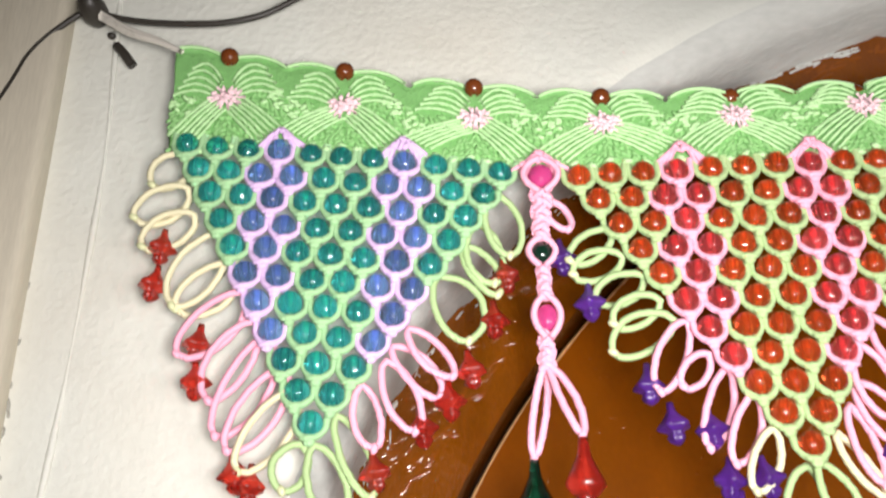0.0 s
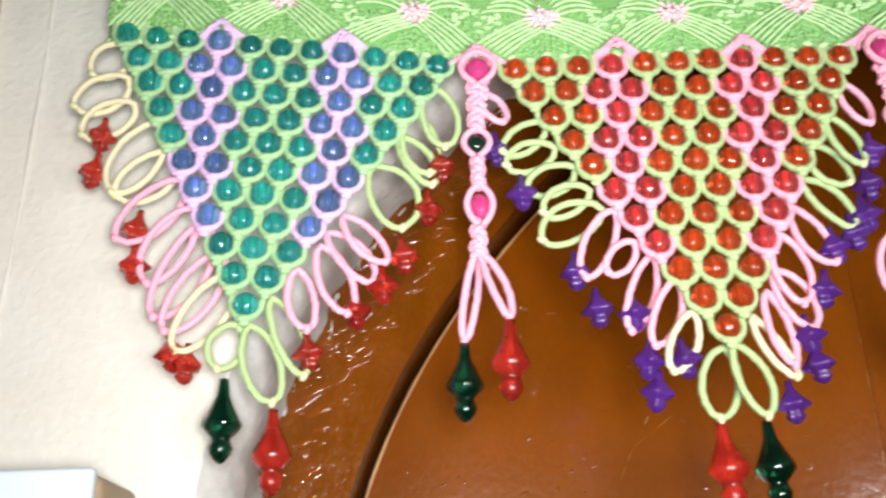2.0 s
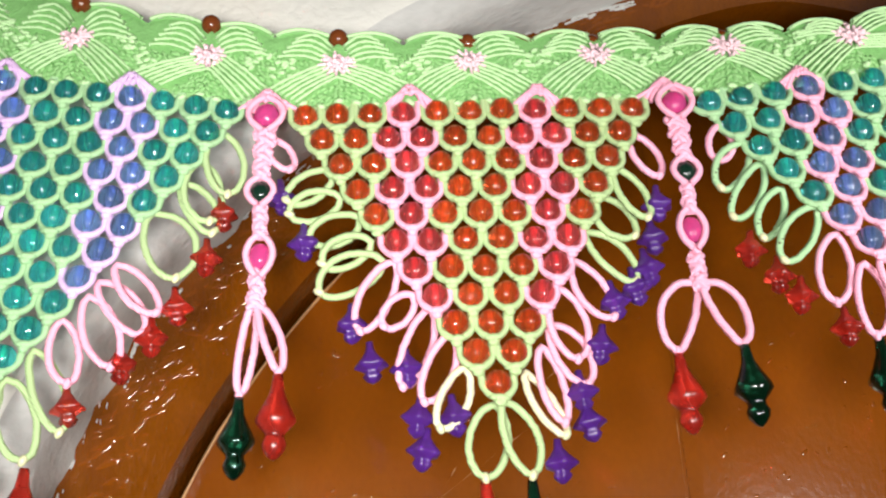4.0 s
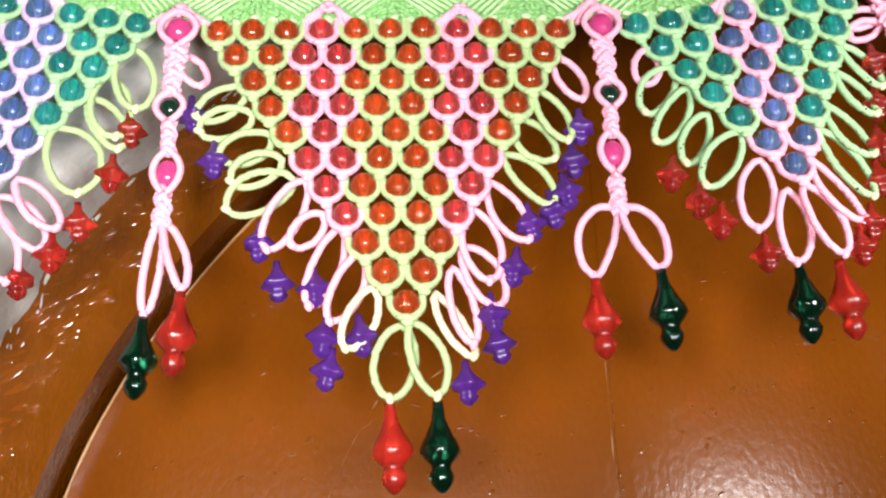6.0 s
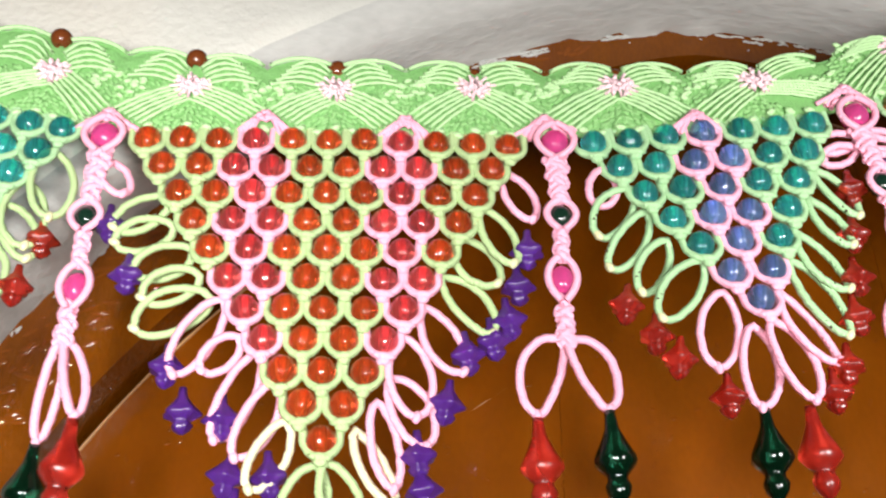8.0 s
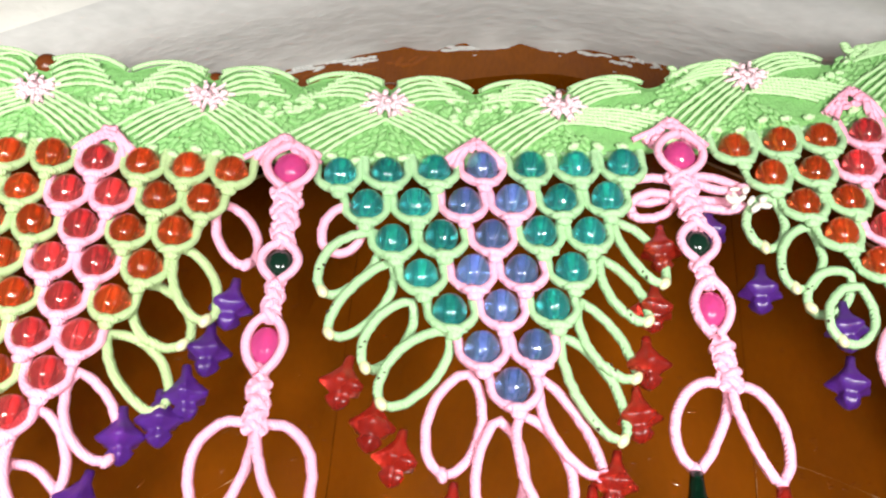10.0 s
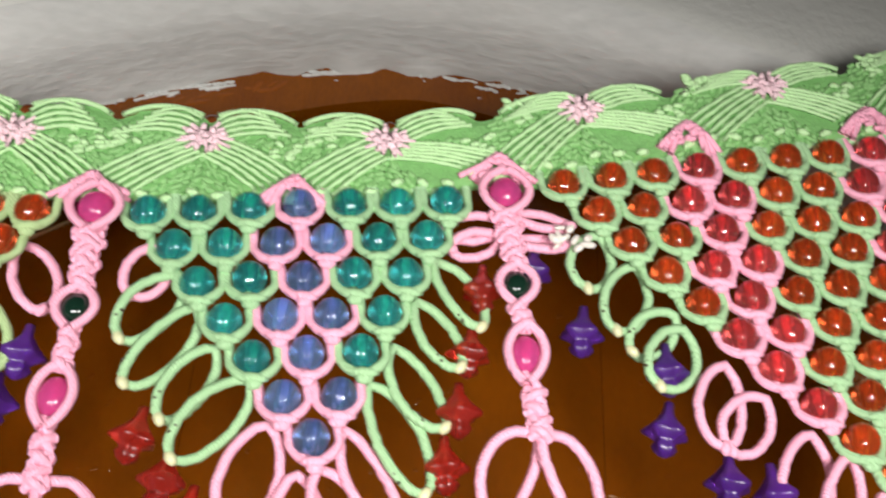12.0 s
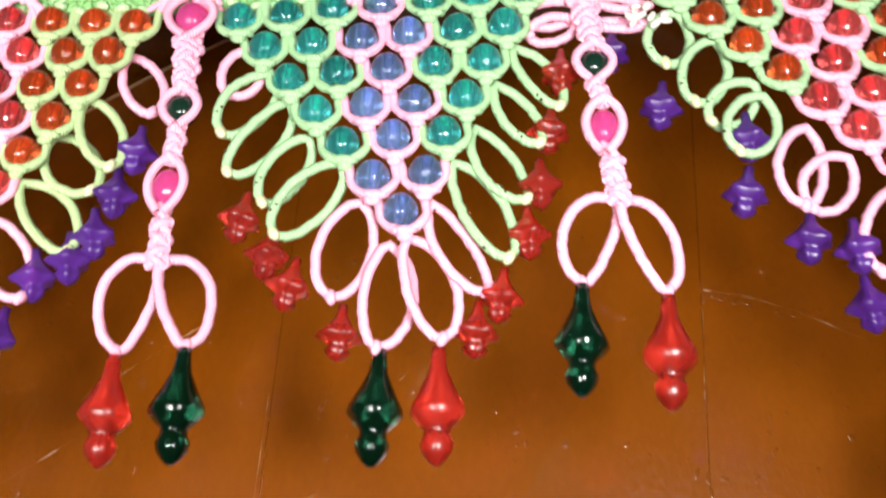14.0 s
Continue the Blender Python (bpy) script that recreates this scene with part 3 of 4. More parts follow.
B_LOOPS = {
    "lime": [(75, 1995, 59, 1984, 9), (78, 1985, 60, 1979, 10), (85, 1977, 67, 1970, 10), (89, 1967, 72, 1959, 10), (93, 1960, 71, 1949, 13),
             (129, 1908, 125, 1884, 13), (132, 1908, 140, 1884, 11), (165, 1969, 181, 1950, 11), (170, 1984, 183, 1968, 13), (178, 1994, 188, 1974, 10)],
    "cream": [(120, 1920, 111, 1900, 9), (140, 1918, 152, 1897, 7)],
    "pink": [(97, 1959, 85, 1934, 10), (103, 1947, 93, 1936, 8), (109, 1942, 99, 1915, 9), (116, 1932, 106, 1909, 9), (146, 1927, 152, 1901, 8),
             (150, 1935, 161, 1914, 12), (152, 1948, 158, 1922, 13), (160, 1958, 172, 1937, 11), (186, 2010, 195, 1992, 10)],
}
C_LOOPS = {
    "pink": [(220, 2011, 216, 1997, 10), (255, 1966, 250, 1940, 13), (263, 1955, 262, 1928, 12), (268, 1956, 278, 1930, 12), (273, 1966, 288, 1943, 9)],
    "green": [(229, 2003, 216, 1985, 11), (233, 1995, 219, 1974, 9), (239, 1985, 229, 1966, 9), (249, 1976, 234, 1956, 11), (278, 1978, 293, 1952, 11),
             (283, 1989, 297, 1969, 10), (288, 2001, 300, 1984, 9), (292, 2014, 305, 1996, 9)],
}
D_LOOPS = {
    "green": [(336, 2025, 332.5, 2009, 11.5), (346, 2017, 340, 1998, 12), (356, 2004, 344, 1993, 10), (357, 1999, 350, 1983, 13), (411, 1950, 404, 1926, 12), (418, 1950, 426, 1928, 12)],
    "pink": [(367, 1990, 365, 1968, 12), (377, 1982, 367, 1968, 12), (388, 1974, 382, 1952, 13), (396, 1968, 389, 1944, 10), (404, 1960, 398, 1936, 10)],
}
for root, table in ((pen_a, A_LOOPS), (pen_b, B_LOOPS), (pen_c, C_LOOPS), (pen_d, D_LOOPS)):
    for mat, rows in table.items():
        for k, (x0, z0, x1, z1, w) in enumerate(rows):
            loop(root, x0, z0, x1, z1, w, mat, y=(0.0004, 0.0016, 0.0028)[k % 3])

# small drops, by the middle of each
A_DROPS = [(-90, 1999), (-91, 1984), (-73, 1960), (-74, 1946), (-59, 1913), (-52, 1909), (35, 1981), (31, 1964), (21, 1946), (14, 1935), (4, 1926), (-12, 1912)]
B_DROPS = [(56, 1987), (65, 1969), (82, 1938), (88, 1924), (100, 1922), (105, 1905), (107, 1894), (115, 1905), (159, 1902), (158, 1912), (149, 1889),
           (168, 1928), (172, 1944), (180, 1949), (185, 1956), (189, 1968), (193, 1981)]
C_DROPS = [(225, 1962), (233, 1952), (240, 1944), (253, 1932), (286, 1934), (292, 1943), (297, 1960), (300, 1974), (303, 1990), (305, 2008)]
D_DROPS = [(319, 2015), (332, 1998), (353, 1989), (353, 1973), (367, 1961), (377, 1959), (378, 1944), (392, 1936)]
for root, kind, rows in ((pen_a, "red", A_DROPS), (pen_b, "purple", B_DROPS), (pen_c, "red", C_DROPS), (pen_d, "purple", D_DROPS)):
    for x, z in rows:
        drop(kind, x / 1000, z / 1000 + 0.007, root, rng.uniform(-0.18, 0.18), 0.004)
for root, kind, x, z, lean in ((pen_a, "big_green", -39, 1903, 0.0), (pen_a, "big_red", -22, 1892, 0.0), (pen_b, "big_red", 125, 1883, -0.05), (pen_b, "big_green", 140, 1883, -0.03),
                               (pen_c, "big_green", 263, 1928, 0.0), (pen_c, "big_red", 277, 1929, -0.04), (pen_d, "big_red", 404, 1925, 0.0), (pen_d, "big_green", 426, 1927, 0.0)):
    drop(kind, x / 1000, z / 1000, root, lean, 0.004)


def tassel(spine, petals, drops_at, side_loops, label, depths=(0.0, 0.0, 0.0)):
    """A plaited pink cord: spine from the top bead through the dark bead and the lower bead to the end knot, in millimetres."""
    top, neck, dark, twist, low, end = [Vector(p) / 1000 for p in spine]
    bm = bmesh.new()
    end_y = depths[0]

    def lie(z):
        return TY - 0.001 + end_y * min(1.0, max(0.0, (top.y - z) / (top.y - end.y)))

    def sennit(a, b, w0, w1):
        """A flat run of square knots, w0 half wide above and w1 below."""
        n = max(2, round((b - a).length / 0.0031))
        for q in range(n):
            u = (q + 0.5) / n
            p, w = a + (b - a) * u, w0 + (w1 - w0) * u
            yy = lie(p.y) - 0.0006
            first = 1 if q % 2 else -1
            for sgn, near in ((first, 0.0020), (-first, 0.0012)):
                lean = sgn * (0.55 + rng.uniform(-0.15, 0.15))
                tube(bm, smooth_line([(p.x + w * math.cos(lean) * k, yy - near * (1 - k * k), p.y - 1.15 * w * math.sin(lean) * k) for k in (-1.0, -0.5, 0.0, 0.5, 1.0)], 2), 0.00125, 7)
            blob(bm, (p.x, yy + 0.0006, p.y), (w * 1.05, 0.0019, 0.0021), 8, 5)
            blob(bm, (p.x + w * first, yy + 0.0002, p.y), (0.0012, 0.0013, 0.0016), 6, 4)

    def twist(a, b, r=0.0011, turns=0.5):
        for ph in (0, math.pi):
            pts = []
            for i in range(9):
                u = i / 8
                p, w = a + (b - a) * u, ph + u * turns * 2 * math.pi
                pts.append((p.x + r * math.cos(w), lie(p.y) - 0.0008 + 0.8 * r * math.sin(w), p.y))
            tube(bm, pts, 0.0013, 7)

    def eye(p, w, h):
        yy = lie(p.y) - 0.0022
        for sgn in (-1, 1):
            tube(bm, smooth_line([(p.x + 0.0005 * sgn, yy, p.y + h), (p.x + 0.72 * w * sgn, yy, p.y + 0.62 * h), (p.x + w * sgn, yy, p.y + 0.08 * h),
                                  (p.x + 0.74 * w * sgn, yy, p.y - 0.5 * h), (p.x + 0.0005 * sgn, yy, p.y - h)], 4), 0.0013, 6)

    sennit(top - Vector((0, 0.0055)), dark + Vector((0, 0.0050)), 0.0040, 0.0024)
    sennit(dark - Vector((0, 0.0050)), low + Vector((0, 0.0066)), 0.0020, 0.0020)
    bud = low + (end - low) * 0.66
    twist(low - (low - bud) * 0.42, bud + Vector((0, 0.003)))
    sennit(bud + Vector((0, 0.0036)), bud - Vector((0, 0.0036)), 0.0025, 0.0023)
    eye(top, 0.0064, 0.0072)
    eye(dark, 0.0048, 0.0058)
    eye(low, 0.0047, 0.0082)
    twist(bud - Vector((0, 0.0030)), end, 0.0012, 0.4)
    sennit(end + Vector((0, 0.0022)), end - Vector((0, 0.0022)), 0.0024, 0.0026)
    for k in range(5):                              # the cords over the top bead
        u = (k - 2) / 2
        blob(bm, (top.x + 0.0062 * u, lie(top.y) - 0.0008, top.y + 0.0072 - 0.0016 * u * u), (0.0020, 0.0013, 0.0011), 7, 5, 0.5 * u)
    root = hang("tassel", bm, "pink", None, label)
    for kind, p, sc in (("pink", top, 1.08), ("black", dark, 0.9), ("pink", low, 0.94)):
        m = Matrix.Translation((p.x, lie(p.y) + 0.0004, p.y)) @ Matrix.Diagonal((sc, sc, sc * (1.2 if p is low else 1.0), 1))
        hang_copy("bead", BEADS[kind], None, root, m)
    for (x0, z0, x1, z1, w), deep in zip(petals, depths[1:]):
        loop(root, x0, z0, x1, z1, w, "pink", y=end_y - 0.001, skew=(0.5 if x1 < x0 else -0.5) if w > 5 else 0.0, y_end=deep, r=0.0014, early=0.8 if w > 9 else 1.0)
    for x0, z0, x1, z1, w in side_loops:
        loop(root, x0, z0, x1, z1, w, "pink", y=0.001)
    for (kind, x, z, lean), deep in zip(drops_at, depths[1:]):
        drop(kind, x / 1000, z / 1000, root, lean, deep)
    return root


tassel([(51, 2018), (50, 2003), (49.5, 1988), (49.5, 1978), (49.7, 1964), (48.5, 1948)], [(48, 1947, 42.4, 1918, 4.5), (49, 1947, 58, 1921, 5.5)],
       [("big_green", 42.4, 1917, 0.02), ("big_red", 58, 1920, 0.03)], [(52, 2010, 60, 1997, 8)],
       "pink plaited tassel with a bottle-green and a red drop", (0.008, 0.018, 0.002))
tassel([(203, 2020), (204, 2007), (204, 1992), (204, 1983), (203.5, 1969.5), (204, 1950)], [(202.5, 1950, 195, 1927, 12.5), (205.5, 1950, 215.6, 1926.5, 12)],
       [("big_red", 195, 1926, -0.05), ("big_green", 215.6, 1926, -0.04)], [],
       "pink plaited tassel with a red and a bottle-green drop", (0.006, 0.011, 0.003))
tassel([(310, 2035), (312, 2022), (313.5, 2007), (315, 1997), (316, 1988), (319.5, 1969)], [(318.5, 1968, 311, 1947, 12), (320.5, 1968, 331.4, 1945, 11)],
       [("big_green", 311, 1946.5, 0.0), ("big_red", 331.4, 1944, 0.0)], [(310, 2027, 294, 2024, 6), (309, 2022, 296, 2018, 6), (312, 2030, 328, 2028, 6), (313, 2022, 327, 2022, 5)],
       "pink plaited tassel with long loops and two drops", (0.001, 0.004, 0.003))

# ---- the knotted band on top
FLOWERS = [(-70, 2062), (-23, 2055), (28, 2046), (77, 2041), (127, 2041), (176, 2043), (227, 2046), (277, 2050), (332, 2067), (388, 2082), (443, 2098), (497, 2115)]
FEET = [(-98, 2042), (-47, 2043), (0, 2036), (51, 2027), (104, 2028), (152, 2027), (200, 2029), (253, 2033), (308, 2046), (363, 2063), (418, 2074), (471, 2088), (524, 2104)]


def along(table, x):
    for (a, za), (b, zb) in zip(table, table[1:]):
        if x <= b or b == table[-1][0]:
            return za + (zb - za) * (x - a) / (b - a)


MARGINS = [(-100, 24.5), (-70, 20.5), (-23, 17.0), (28, 15.0), (77, 13.0), (127, 12.0), (250, 8.0), (370, 5.0), (600, 5.0)]


def margin(x):
    """How far the band reaches over the flowers: it leans back towards its far end."""
    return along(MARGINS, x)


def band_top(x):
    near = min(FLOWERS, key=lambda p: abs(p[0] - x))[0]
    u = min(1.0, abs(x - near) / 25.0)
    return along(FLOWERS, x) + margin(x) - 1.4 + 3.5 * math.sin(math.pi * u) ** 0.8 - 1.6 * u ** 6


def build_band():
    bm = bmesh.new()
    x0, x1, n = -93.0, 498.0, 400
    grid = []
    for i in range(n + 1):
        x = x0 + (x1 - x0) * i / n
        f, k = along(FLOWERS, x), along(FEET, x)
        top = band_top(x)
        bottom = min(k, f - 15) - (4.6 if x < 310 else 8.0)
        if x < -80:
            bottom += 4
        col = []
        for j in range(15):
            z = bottom + (top - bottom) * j / 14
            edge = 0.0012 if j in (0, 14) else 0.0
            bulge = 0.0007 * noise.noise((x * 0.35, 0, z * 0.35)) + 0.0005 * noise.noise((x * 0.9, 5, z * 0.9))
            col.append(((x + (3.0 * (1 - j / 14) if i == 0 else 0)) / 1000, TY + 0.0006 + edge - bulge, z / 1000))
        grid.append(col)
    front = [[bm.verts.new(p) for p in col] for col in grid]
    back = [[bm.verts.new((p[0], TY + 0.0028, p[2])) for p in col] for col in grid]
    for i in range(n):
        for j in range(14):
            bm.faces.new((front[i][j], front[i + 1][j], front[i + 1][j + 1], front[i][j + 1]))
            bm.faces.new((back[i][j], back[i][j + 1], back[i + 1][j + 1], back[i + 1][j]))
        for j in (0, 14):
            bm.faces.new((front[i][j], back[i][j], back[i + 1][j], front[i + 1][j]))
    for i in (0, n):
        for j in range(14):
            bm.faces.new((front[i][j], front[i][j + 1], back[i][j + 1], back[i][j]))
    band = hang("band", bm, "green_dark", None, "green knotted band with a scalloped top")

    # the half-hitch knots that fill the band
    ball = [(0.0, 0.0, 1.0)] + [(math.sin(v) * math.cos(w), math.sin(v) * math.sin(w), math.cos(v))
                                for v in (math.pi / 3, 2 * math.pi / 3) for w in (2 * math.pi * q / 6 for q in range(6))] + [(0.0, 0.0, -1.0)]
    skin = [(0, 1 + q, 1 + (q + 1) % 6) for q in range(6)] + [(1 + q, 7 + q, 7 + (q + 1) % 6, 1 + (q + 1) % 6) for q in range(6)] + [(13, 7 + (q + 1) % 6, 7 + q) for q in range(6)]
    verts, faces = [], []
    x, odd = x0 + 1.5, 0
    while x < x1 - 1:
        odd ^= 1
        f, k = along(FLOWERS, x), along(FEET, x)
        top, bottom = f + 4.0, min(k, f - 15) - (4.6 if x < 310 else 8.0) + 1.0
        near = min(FLOWERS, key=lambda p: abs(p[0] - x))
        z = bottom + 0.9 * odd
        while z < top:
            side, under = abs(x - near[0]), near[1] - z
            reach = side / 25.0
            lace = under > 4.5 and side < 1.25 * (under - 4.5) + 0.5
            diamond = side > 8 and near[1] + (k + 3 - near[1]) * reach < z < near[1] + 3.5 * reach + 0.3
            if not (lace or diamond):
                z += 1.75
                continue
            lean = (0.75 if (x - near[0]) * (z - near[1]) > 0 else -0.75) + rng.uniform(-0.35, 0.35)
            c, d = math.cos(lean), math.sin(lean)
            a, b, h = rng.uniform(1.3, 2.2), rng.uniform(0.6, 0.95), rng.uniform(0.4, 0.8)
            px, pz, py = x + rng.uniform(-0.8, 0.8), z + rng.uniform(-0.7, 0.7), rng.uniform(0.0, 0.5)
            base = len(verts)
            for vx, vy, vz in ball:
                ux, uz = vx * a, vz * b
                verts.append(((px + ux * c - uz * d) / 1000 - 0.15, (0.6 + py + vy * h) / 1000 - 0.0004, (pz + ux * d + uz * c) / 1000 - 2.06))
            faces += [tuple(base + q for q in face) for face in skin]
            z += 1.75
        x += 2.0
    me = bpy.data.meshes.new("knotwork")
    me.from_pydata(verts, [], faces)
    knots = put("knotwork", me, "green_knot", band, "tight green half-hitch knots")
    knots["kind"] = "stuff"

    for idx, (fx, fz) in enumerate(FLOWERS):
        lx, lz = FEET[idx]
        rx, rz = FEET[idx + 1]
        bm = bmesh.new()
        for sgn, (kx, kz) in ((-1, (lx, lz)), (1, (rx, rz))):
            if idx == 0 and sgn < 0:
                kx = -92
            dx, dz = kx - fx, kz - fz
            high = (margin(fx) + 3.0) / 10.0

            def ridge(a, b, bow):
                pts = []
                for s in range(13):
                    u = s / 12
                    p = a + (b - a) * u + Vector((0, bow)) * math.sin(math.pi * u ** 0.9)
                    pts.append((p.x / 1000 + rng.uniform(-1, 1) * 0.00014, TY - 0.0003 - 0.0006 * math.sin(math.pi * u), p.y / 1000 + rng.uniform(-1, 1) * 0.00014))
                tube(bm, pts, lambda u: 0.00060 + 0.00012 * math.sin(u * 52), 6)

            for q in range(6):                      # the ridges that slope down to the feet
                ridge(Vector((fx + sgn * (5.8 - 1.15 * q), fz + 0.1 - 1.15 * q)), Vector((kx - sgn * (0.3 + 1.95 * q), kz + 3.4 - 1.2 * q)), 0.5)
            for q in range(5):                      # the ridges that arch over into the scallops
                ax, bx = fx + sgn * (5.4 - 0.85 * q), fx + sgn * (23.0 - 1.7 * q)
                if idx == 0 and sgn < 0:
                    bx = fx - 21.5 + 1.7 * q
                ridge(Vector((ax, fz + (0.8 + 1.2 * q) * min(high, 1.4))), Vector((bx, along(FLOWERS, max(-70, bx)) + (1.0 + 1.35 * q) * high)), (0.9 + 0.3 * q) * high)
            # the cord along the scalloped edge
            rim = [fx + sgn * (2.0 + 22.0 * q / 14) for q in range(15)]
            tube(bm, [(x / 1000, TY - 0.0002, (band_top(x) - 0.5) / 1000) for x in rim if x > -92], 0.00075, 6)
            # lumps of knots between two flowers
            mx, mz = fx + 0.5 * (kx - fx) * 2 * 0.86, fz + 0.22 * (kz - fz) + 2.0
            for q in range(11):
                blob(bm, ((mx + rng.uniform(-5.5, 3.5) * sgn) / 1000, TY - 0.0002, (mz + rng.uniform(-4.0, 4.5)) / 1000), (0.0018, 0.0010, 0.0008), 6, 4, rng.uniform(-0.7, 0.7))
        # small knots that tie the first row of beads
        for q in range(9):
            u = q / 8
            x = lx + (rx - lx) * u
            z = along(FEET, x) - 4.0 - 1.2 * math.cos(q * 2.2)
            if x > -86:
                blob(bm, (x / 1000, TY - 0.0004, z / 1000), (0.0022, 0.0013, 0.0011), 6, 4, rng.uniform(-0.7, 0.7))
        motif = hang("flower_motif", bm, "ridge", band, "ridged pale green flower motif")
        bm = bmesh.new()
        for q in range(11):
            w, rad = q * 2.4, 1.35 * math.sqrt(q)
            blob(bm, ((fx + rad * 1.25 * math.cos(w)) / 1000, TY - 0.0012 - rng.uniform(0, 0.0006), (fz + rad * math.sin(w)) / 1000),
                 (0.0014, 0.0010, 0.0009), 6, 4, w)
        for q in range(14):
            w = q * math.pi / 7 + rng.uniform(-0.15, 0.15)
            far = rng.uniform(5.6, 8.2)
            tube(bm, [((fx + 1.5 * math.cos(w)) / 1000, TY - 0.0014, (fz + 1.2 * math.sin(w)) / 1000),
                      ((fx + far * math.cos(w)) / 1000, TY - 0.0006, (fz + 0.74 * far * math.sin(w)) / 1000)], 0.0006, 5)
        hang("flower_knot", bm, "pale_pink", band, "pink knotted flower centre")
        far = min(1.0, max(0.0, (fx - 60) / 120))
        m = Matrix.Translation((fx / 1000, TY - 0.0002 + 0.005 * far, (fz + (0.97 - 0.15 * far) * margin(fx)) / 1000)) @ Matrix.Diagonal((0.86, 0.86, 0.8, 1))
        hang_copy("bead", BEADS["brown"], None, band, m, "brown bead")
    for i, (kx, kz) in enumerate(FEET[1:-1]):
        bm = bmesh.new()
        wide = 1.5 if i in (2, 5, 7) else 1.25
        low = 7.5 if i < 8 else 9.0
        for sgn in (-1, 1):
            for k, (x1, z1, x2, z2) in enumerate(((3.3, -1.6, 5.6, -low), (4.2, -1.8, 7.4, -low + 1.2), (4.8, -2.4, 7.2 * wide, -low + 2.0), (2.2, -0.8, 4.6, -low + 2.4))):
                tube(bm, smooth_line([((kx + sgn * (0.4 + 0.3 * k)) / 1000, TY - 0.0010, (kz + 2.4 - 0.5 * k) / 1000),
                                      ((kx + sgn * x1 + rng.uniform(-0.3, 0.3)) / 1000, TY - 0.0016 - 0.0004 * rng.random(), (kz + z1) / 1000),
                                      ((kx + sgn * x2) / 1000, TY - 0.0002, (kz + z2) / 1000)], 4), 0.00095, 6)
        for q in range(14 if i < 8 else 26):
            v = rng.random() * (1.0 if i < 8 else 1.6)
            blob(bm, ((kx + rng.uniform(-1, 1) * (1.2 + 3.2 * v)) / 1000, TY - 0.0018 - 0.0004 * rng.random(), (kz + 1.4 - 4.4 * v) / 1000), (0.0014, 0.0010, 0.0009), 6, 4, rng.uniform(-0.8, 0.8))
        fan = hang("foot_knot", bm, "lilac" if i in (0, 1) else "pink", band, "pink fan of cords under the band")
        fan["kind"] = "stuff"
    return band


build_band()


def build_tape():
    """A scrap of clear tape crumpled round the cords beside the last tassel."""
    bm = bmesh.new()
    for q in range(12):
        blob(bm, (0.3285 + rng.uniform(-0.0055, 0.0055), TY - 0.003 + rng.uniform(-0.001, 0.001), 2.0225 + rng.uniform(-0.004, 0.004)),
             (rng.uniform(0.0012, 0.0026), 0.0009, rng.uniform(0.0006, 0.0013)), 6, 4, rng.uniform(-1.2, 1.2))
    hang("tape", bm, "ribbon", None, "crumpled clear tape", False)["kind"] = "stuff"


build_tape()


# ---------------------------------------------------------------- the wall's fittings
def build_cable():
    cable = empty("cable", (-0.1374, 0.372, 2.124))
    tagged(cable, "black electric cable looped round a knob on the wall", "cable")
    shift = Matrix.Translation((0.1374, -0.372, -2.124))
    y = 0.375
    for name, pts in (("lead", [(-0.31, y, 1.86), (-0.21, y, 1.99), (-0.172, y, 2.078), (-0.1615, y, 2.1045), (-0.1445, y, 2.1225), (-0.1374, y, 2.1242)]),
                      ("lead", [(-0.1374, y, 2.1242), (-0.1208, y, 2.118), (-0.0955, y, 2.1142), (-0.0705, y, 2.1148), (-0.0484, y, 2.1245), (0.01, y, 2.165), (0.09, y, 2.25)])):
        bm = bmesh.new()
        tube(bm, smooth_line(pts, 8), 0.0014, 8)
        bm.transform(shift)
        part(name, bm, "rubber", cable)
    bm = bmesh.new()
    m = Matrix.Translation((-0.1374, 0.374, 2.1238)) @ Matrix.Diagonal((0.0062, 0.010, 0.0056, 1))
    bmesh.ops.create_uvsphere(bm, u_segments=14, v_segments=10, radius=1, matrix=m)
    bm.transform(shift)
    part("knob", bm, "rubber", cable, "round black knob")


def build_strip():
    bm = bmesh.new()
    for k, (dz, r) in enumerate(((0.0, 0.0012), (0.0018, 0.0009), (-0.0016, 0.0008))):
        tube(bm, smooth_line([(-0.133, 0.372, 2.119 + dz), (-0.117, 0.367, 2.105 + dz), (-0.102, 0.362, 2.095 + dz * 0.6), (-0.090, TY, 2.086)], 5), r, 6)
    tagged(part("tie_strip", bm, "ribbon"), "clear plastic strip that ties the toran to the knob", "strip")


def build_stub():
    bm = bmesh.new()
    tube(bm, smooth_line([(-0.1275, 0.381, 2.109), (-0.123, 0.379, 2.103), (-0.119, 0.381, 2.0975)], 4), 0.0021, 8)
    tagged(part("nail_plug", bm, "rubber"), "short dark plug stuck in the wall", "plug")
    bm = bmesh.new()
    blob(bm, (-0.1315, 0.383, 2.1165), (0.0022, 0.002, 0.0016), 8, 6, 0.4)
    tagged(part("iron_nail", bm, "rubber"), "small dark nail in the wall under the knob", "nail")


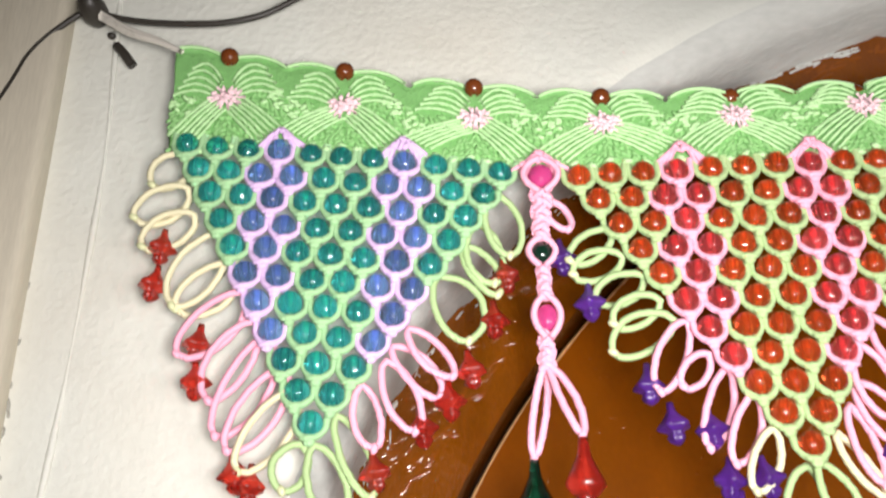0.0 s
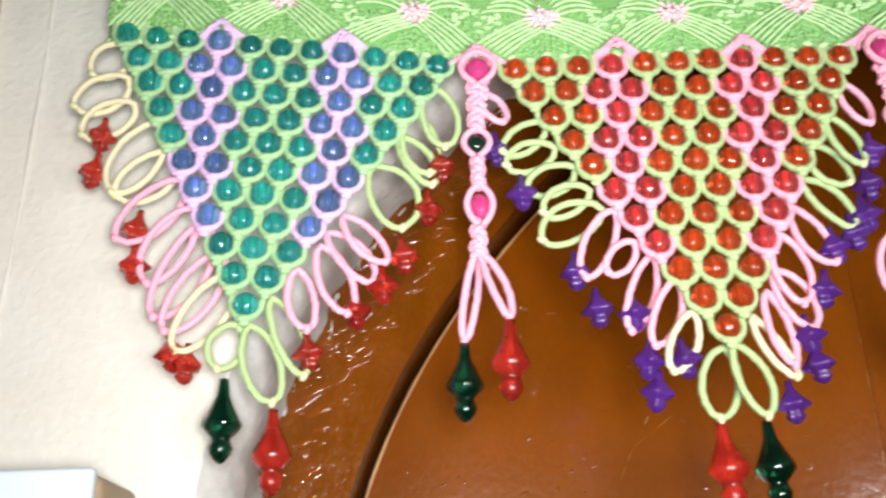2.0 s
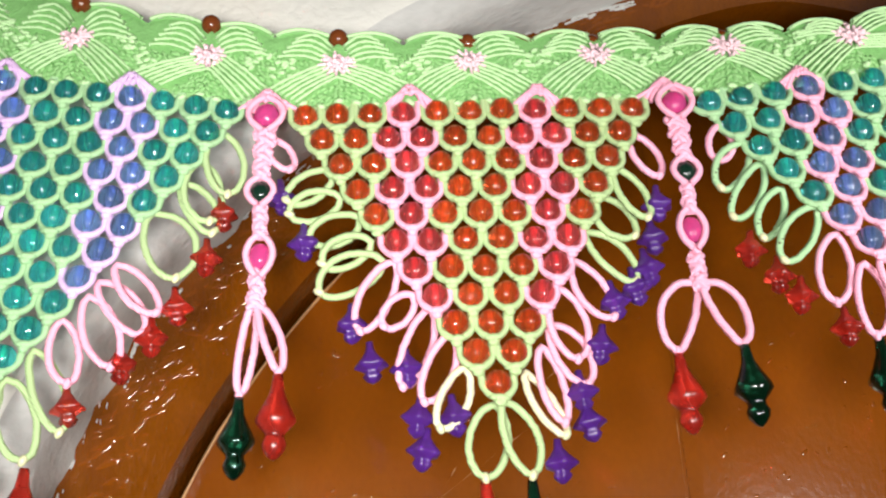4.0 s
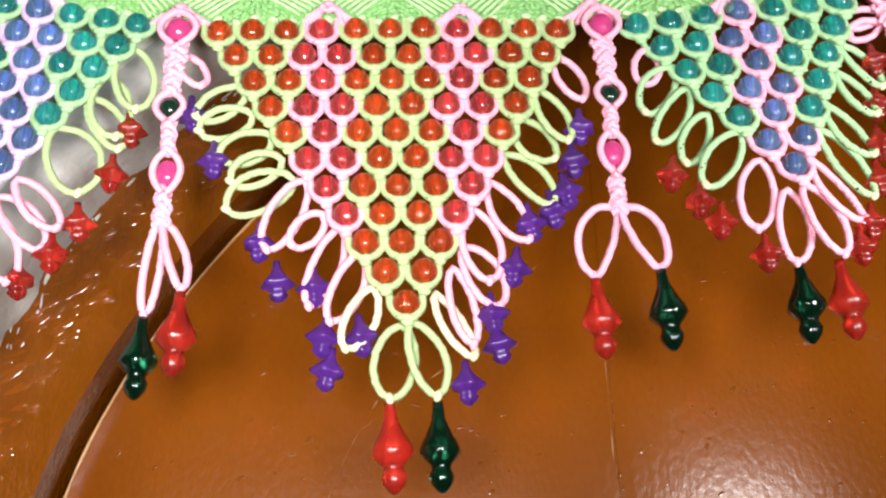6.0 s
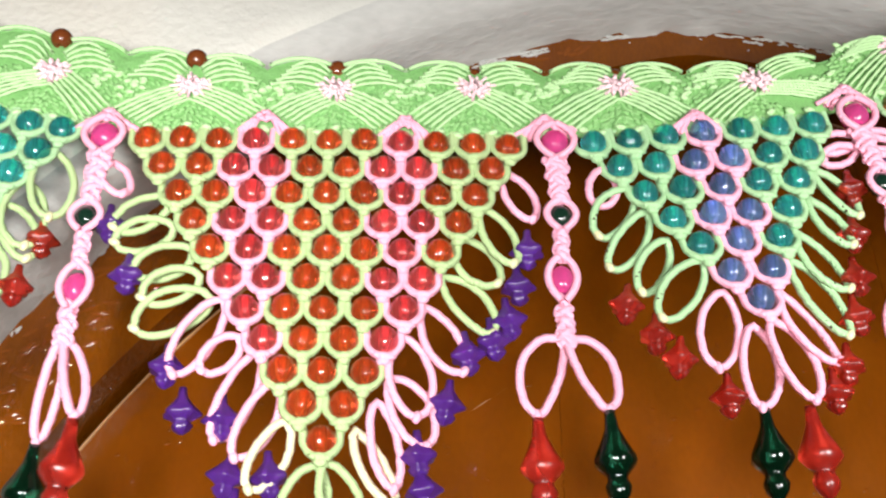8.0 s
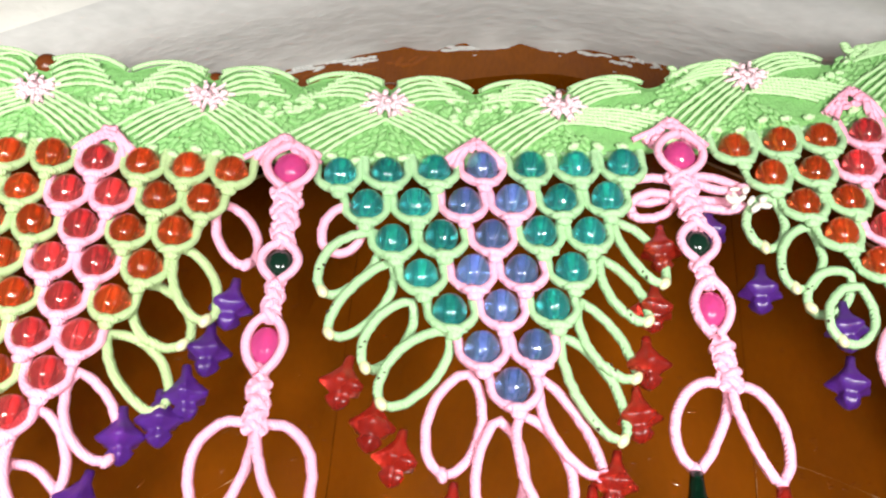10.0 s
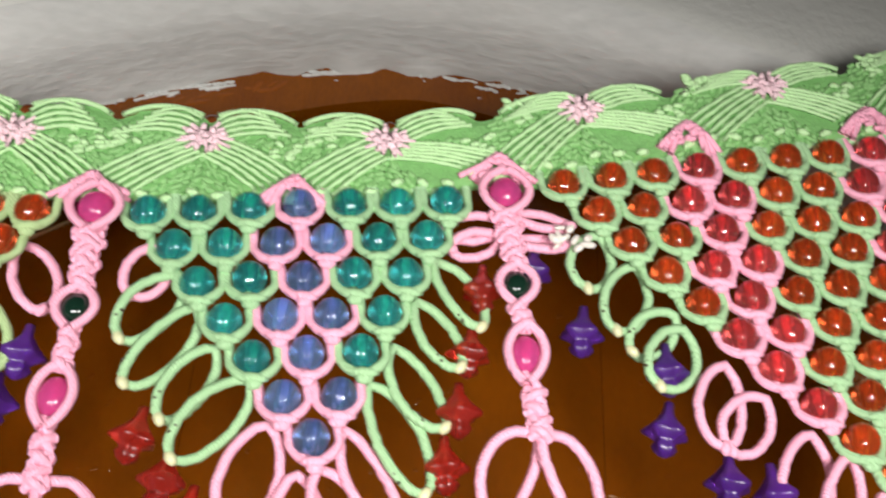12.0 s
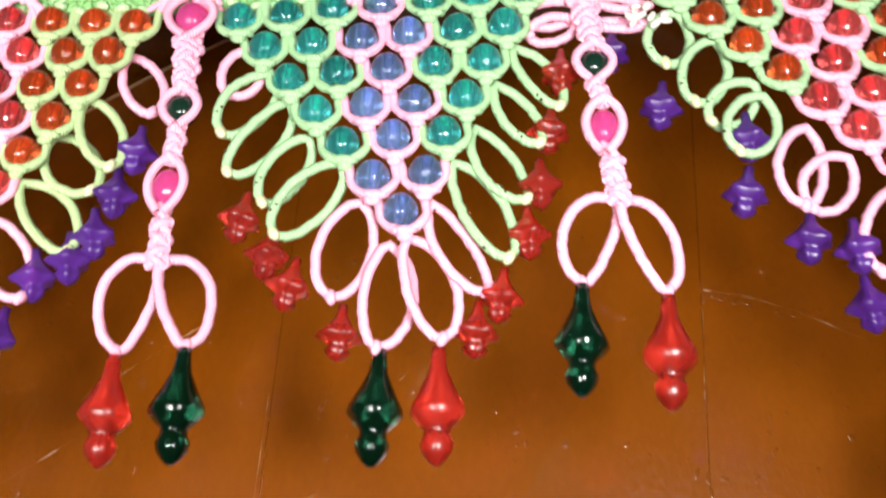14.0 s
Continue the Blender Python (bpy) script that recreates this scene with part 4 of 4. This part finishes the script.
def build_trim():
    bm = bmesh.new()
    box(bm, (-0.30, 0.374, 0.0), (-0.150, 0.388, 2.9), 0.004)
    tagged(part("trim_1", bm, "timber"), "beige painted timber strip beside the doorway", "trim", kind="structure")
    bm = bmesh.new()
    line = smooth_line([(-0.131, WALL_Y, 2.14), (-0.1275, WALL_Y, 2.06), (-0.128, WALL_Y, 2.0), (-0.131, WALL_Y, 1.93), (-0.1345, WALL_Y, 1.885), (-0.1365, WALL_Y, 1.80)], 8)
    tube(bm, line, lambda u: 0.0011 + 0.0005 * math.sin(u * 23), 6)
    tagged(part("trim_2", bm, "limewash"), "painted-over cord down the wall", "trim", kind="structure")
    bm = bmesh.new()
    for i in range(34):
        z = 1.86 + 0.24 * rng.random()
        s = rng.uniform(0.0004, 0.0016)
        blob(bm, (-0.1475 + (z - 1.87) * -0.03 + rng.uniform(-0.0012, 0.0012), 0.3848, z), (s, 0.0006, s * rng.uniform(1, 2.6)), 6, 4, rng.uniform(-0.4, 0.4))
    chips = part("wall_chips", bm, "glue")
    tagged(chips, "grey chips along the edge of the wall's paint", "chips", kind="stuff")


def build_switch_box():
    base = empty("switch_box", (-0.16, 0.364, 1.83))
    tagged(base, "pale blue plastic switch box with dusty brown sides", "switch box")
    shift = Matrix.Translation((0.16, -0.364, -1.83))
    bm = bmesh.new()
    box(bm, (-0.249, 0.3475, 1.786), (-0.0715, 0.3855, 1.8705), 0.004)
    bm.transform(shift)
    part("body", bm, "box_side", base, "dusty brown box body")
    bm = bmesh.new()
    box(bm, (-0.250, 0.3425, 1.785), (-0.0725, 0.3475, 1.8716), 0.0018)
    bm.transform(shift)
    part("cover", bm, "switch", base, "pale blue cover")
    bm = bmesh.new()
    ring = [(-0.142 + 0.021 * math.cos(w), 0.3424, 1.846 + 0.018 * math.sin(w)) for w in (2 * math.pi * i / 30 for i in range(30))]
    tube(bm, ring, 0.0009, 6, True)
    bm.transform(shift)
    part("rim", bm, "glue", base, "grey round rim")


build_cable()
build_strip()
build_stub()
build_trim()
build_switch_box()
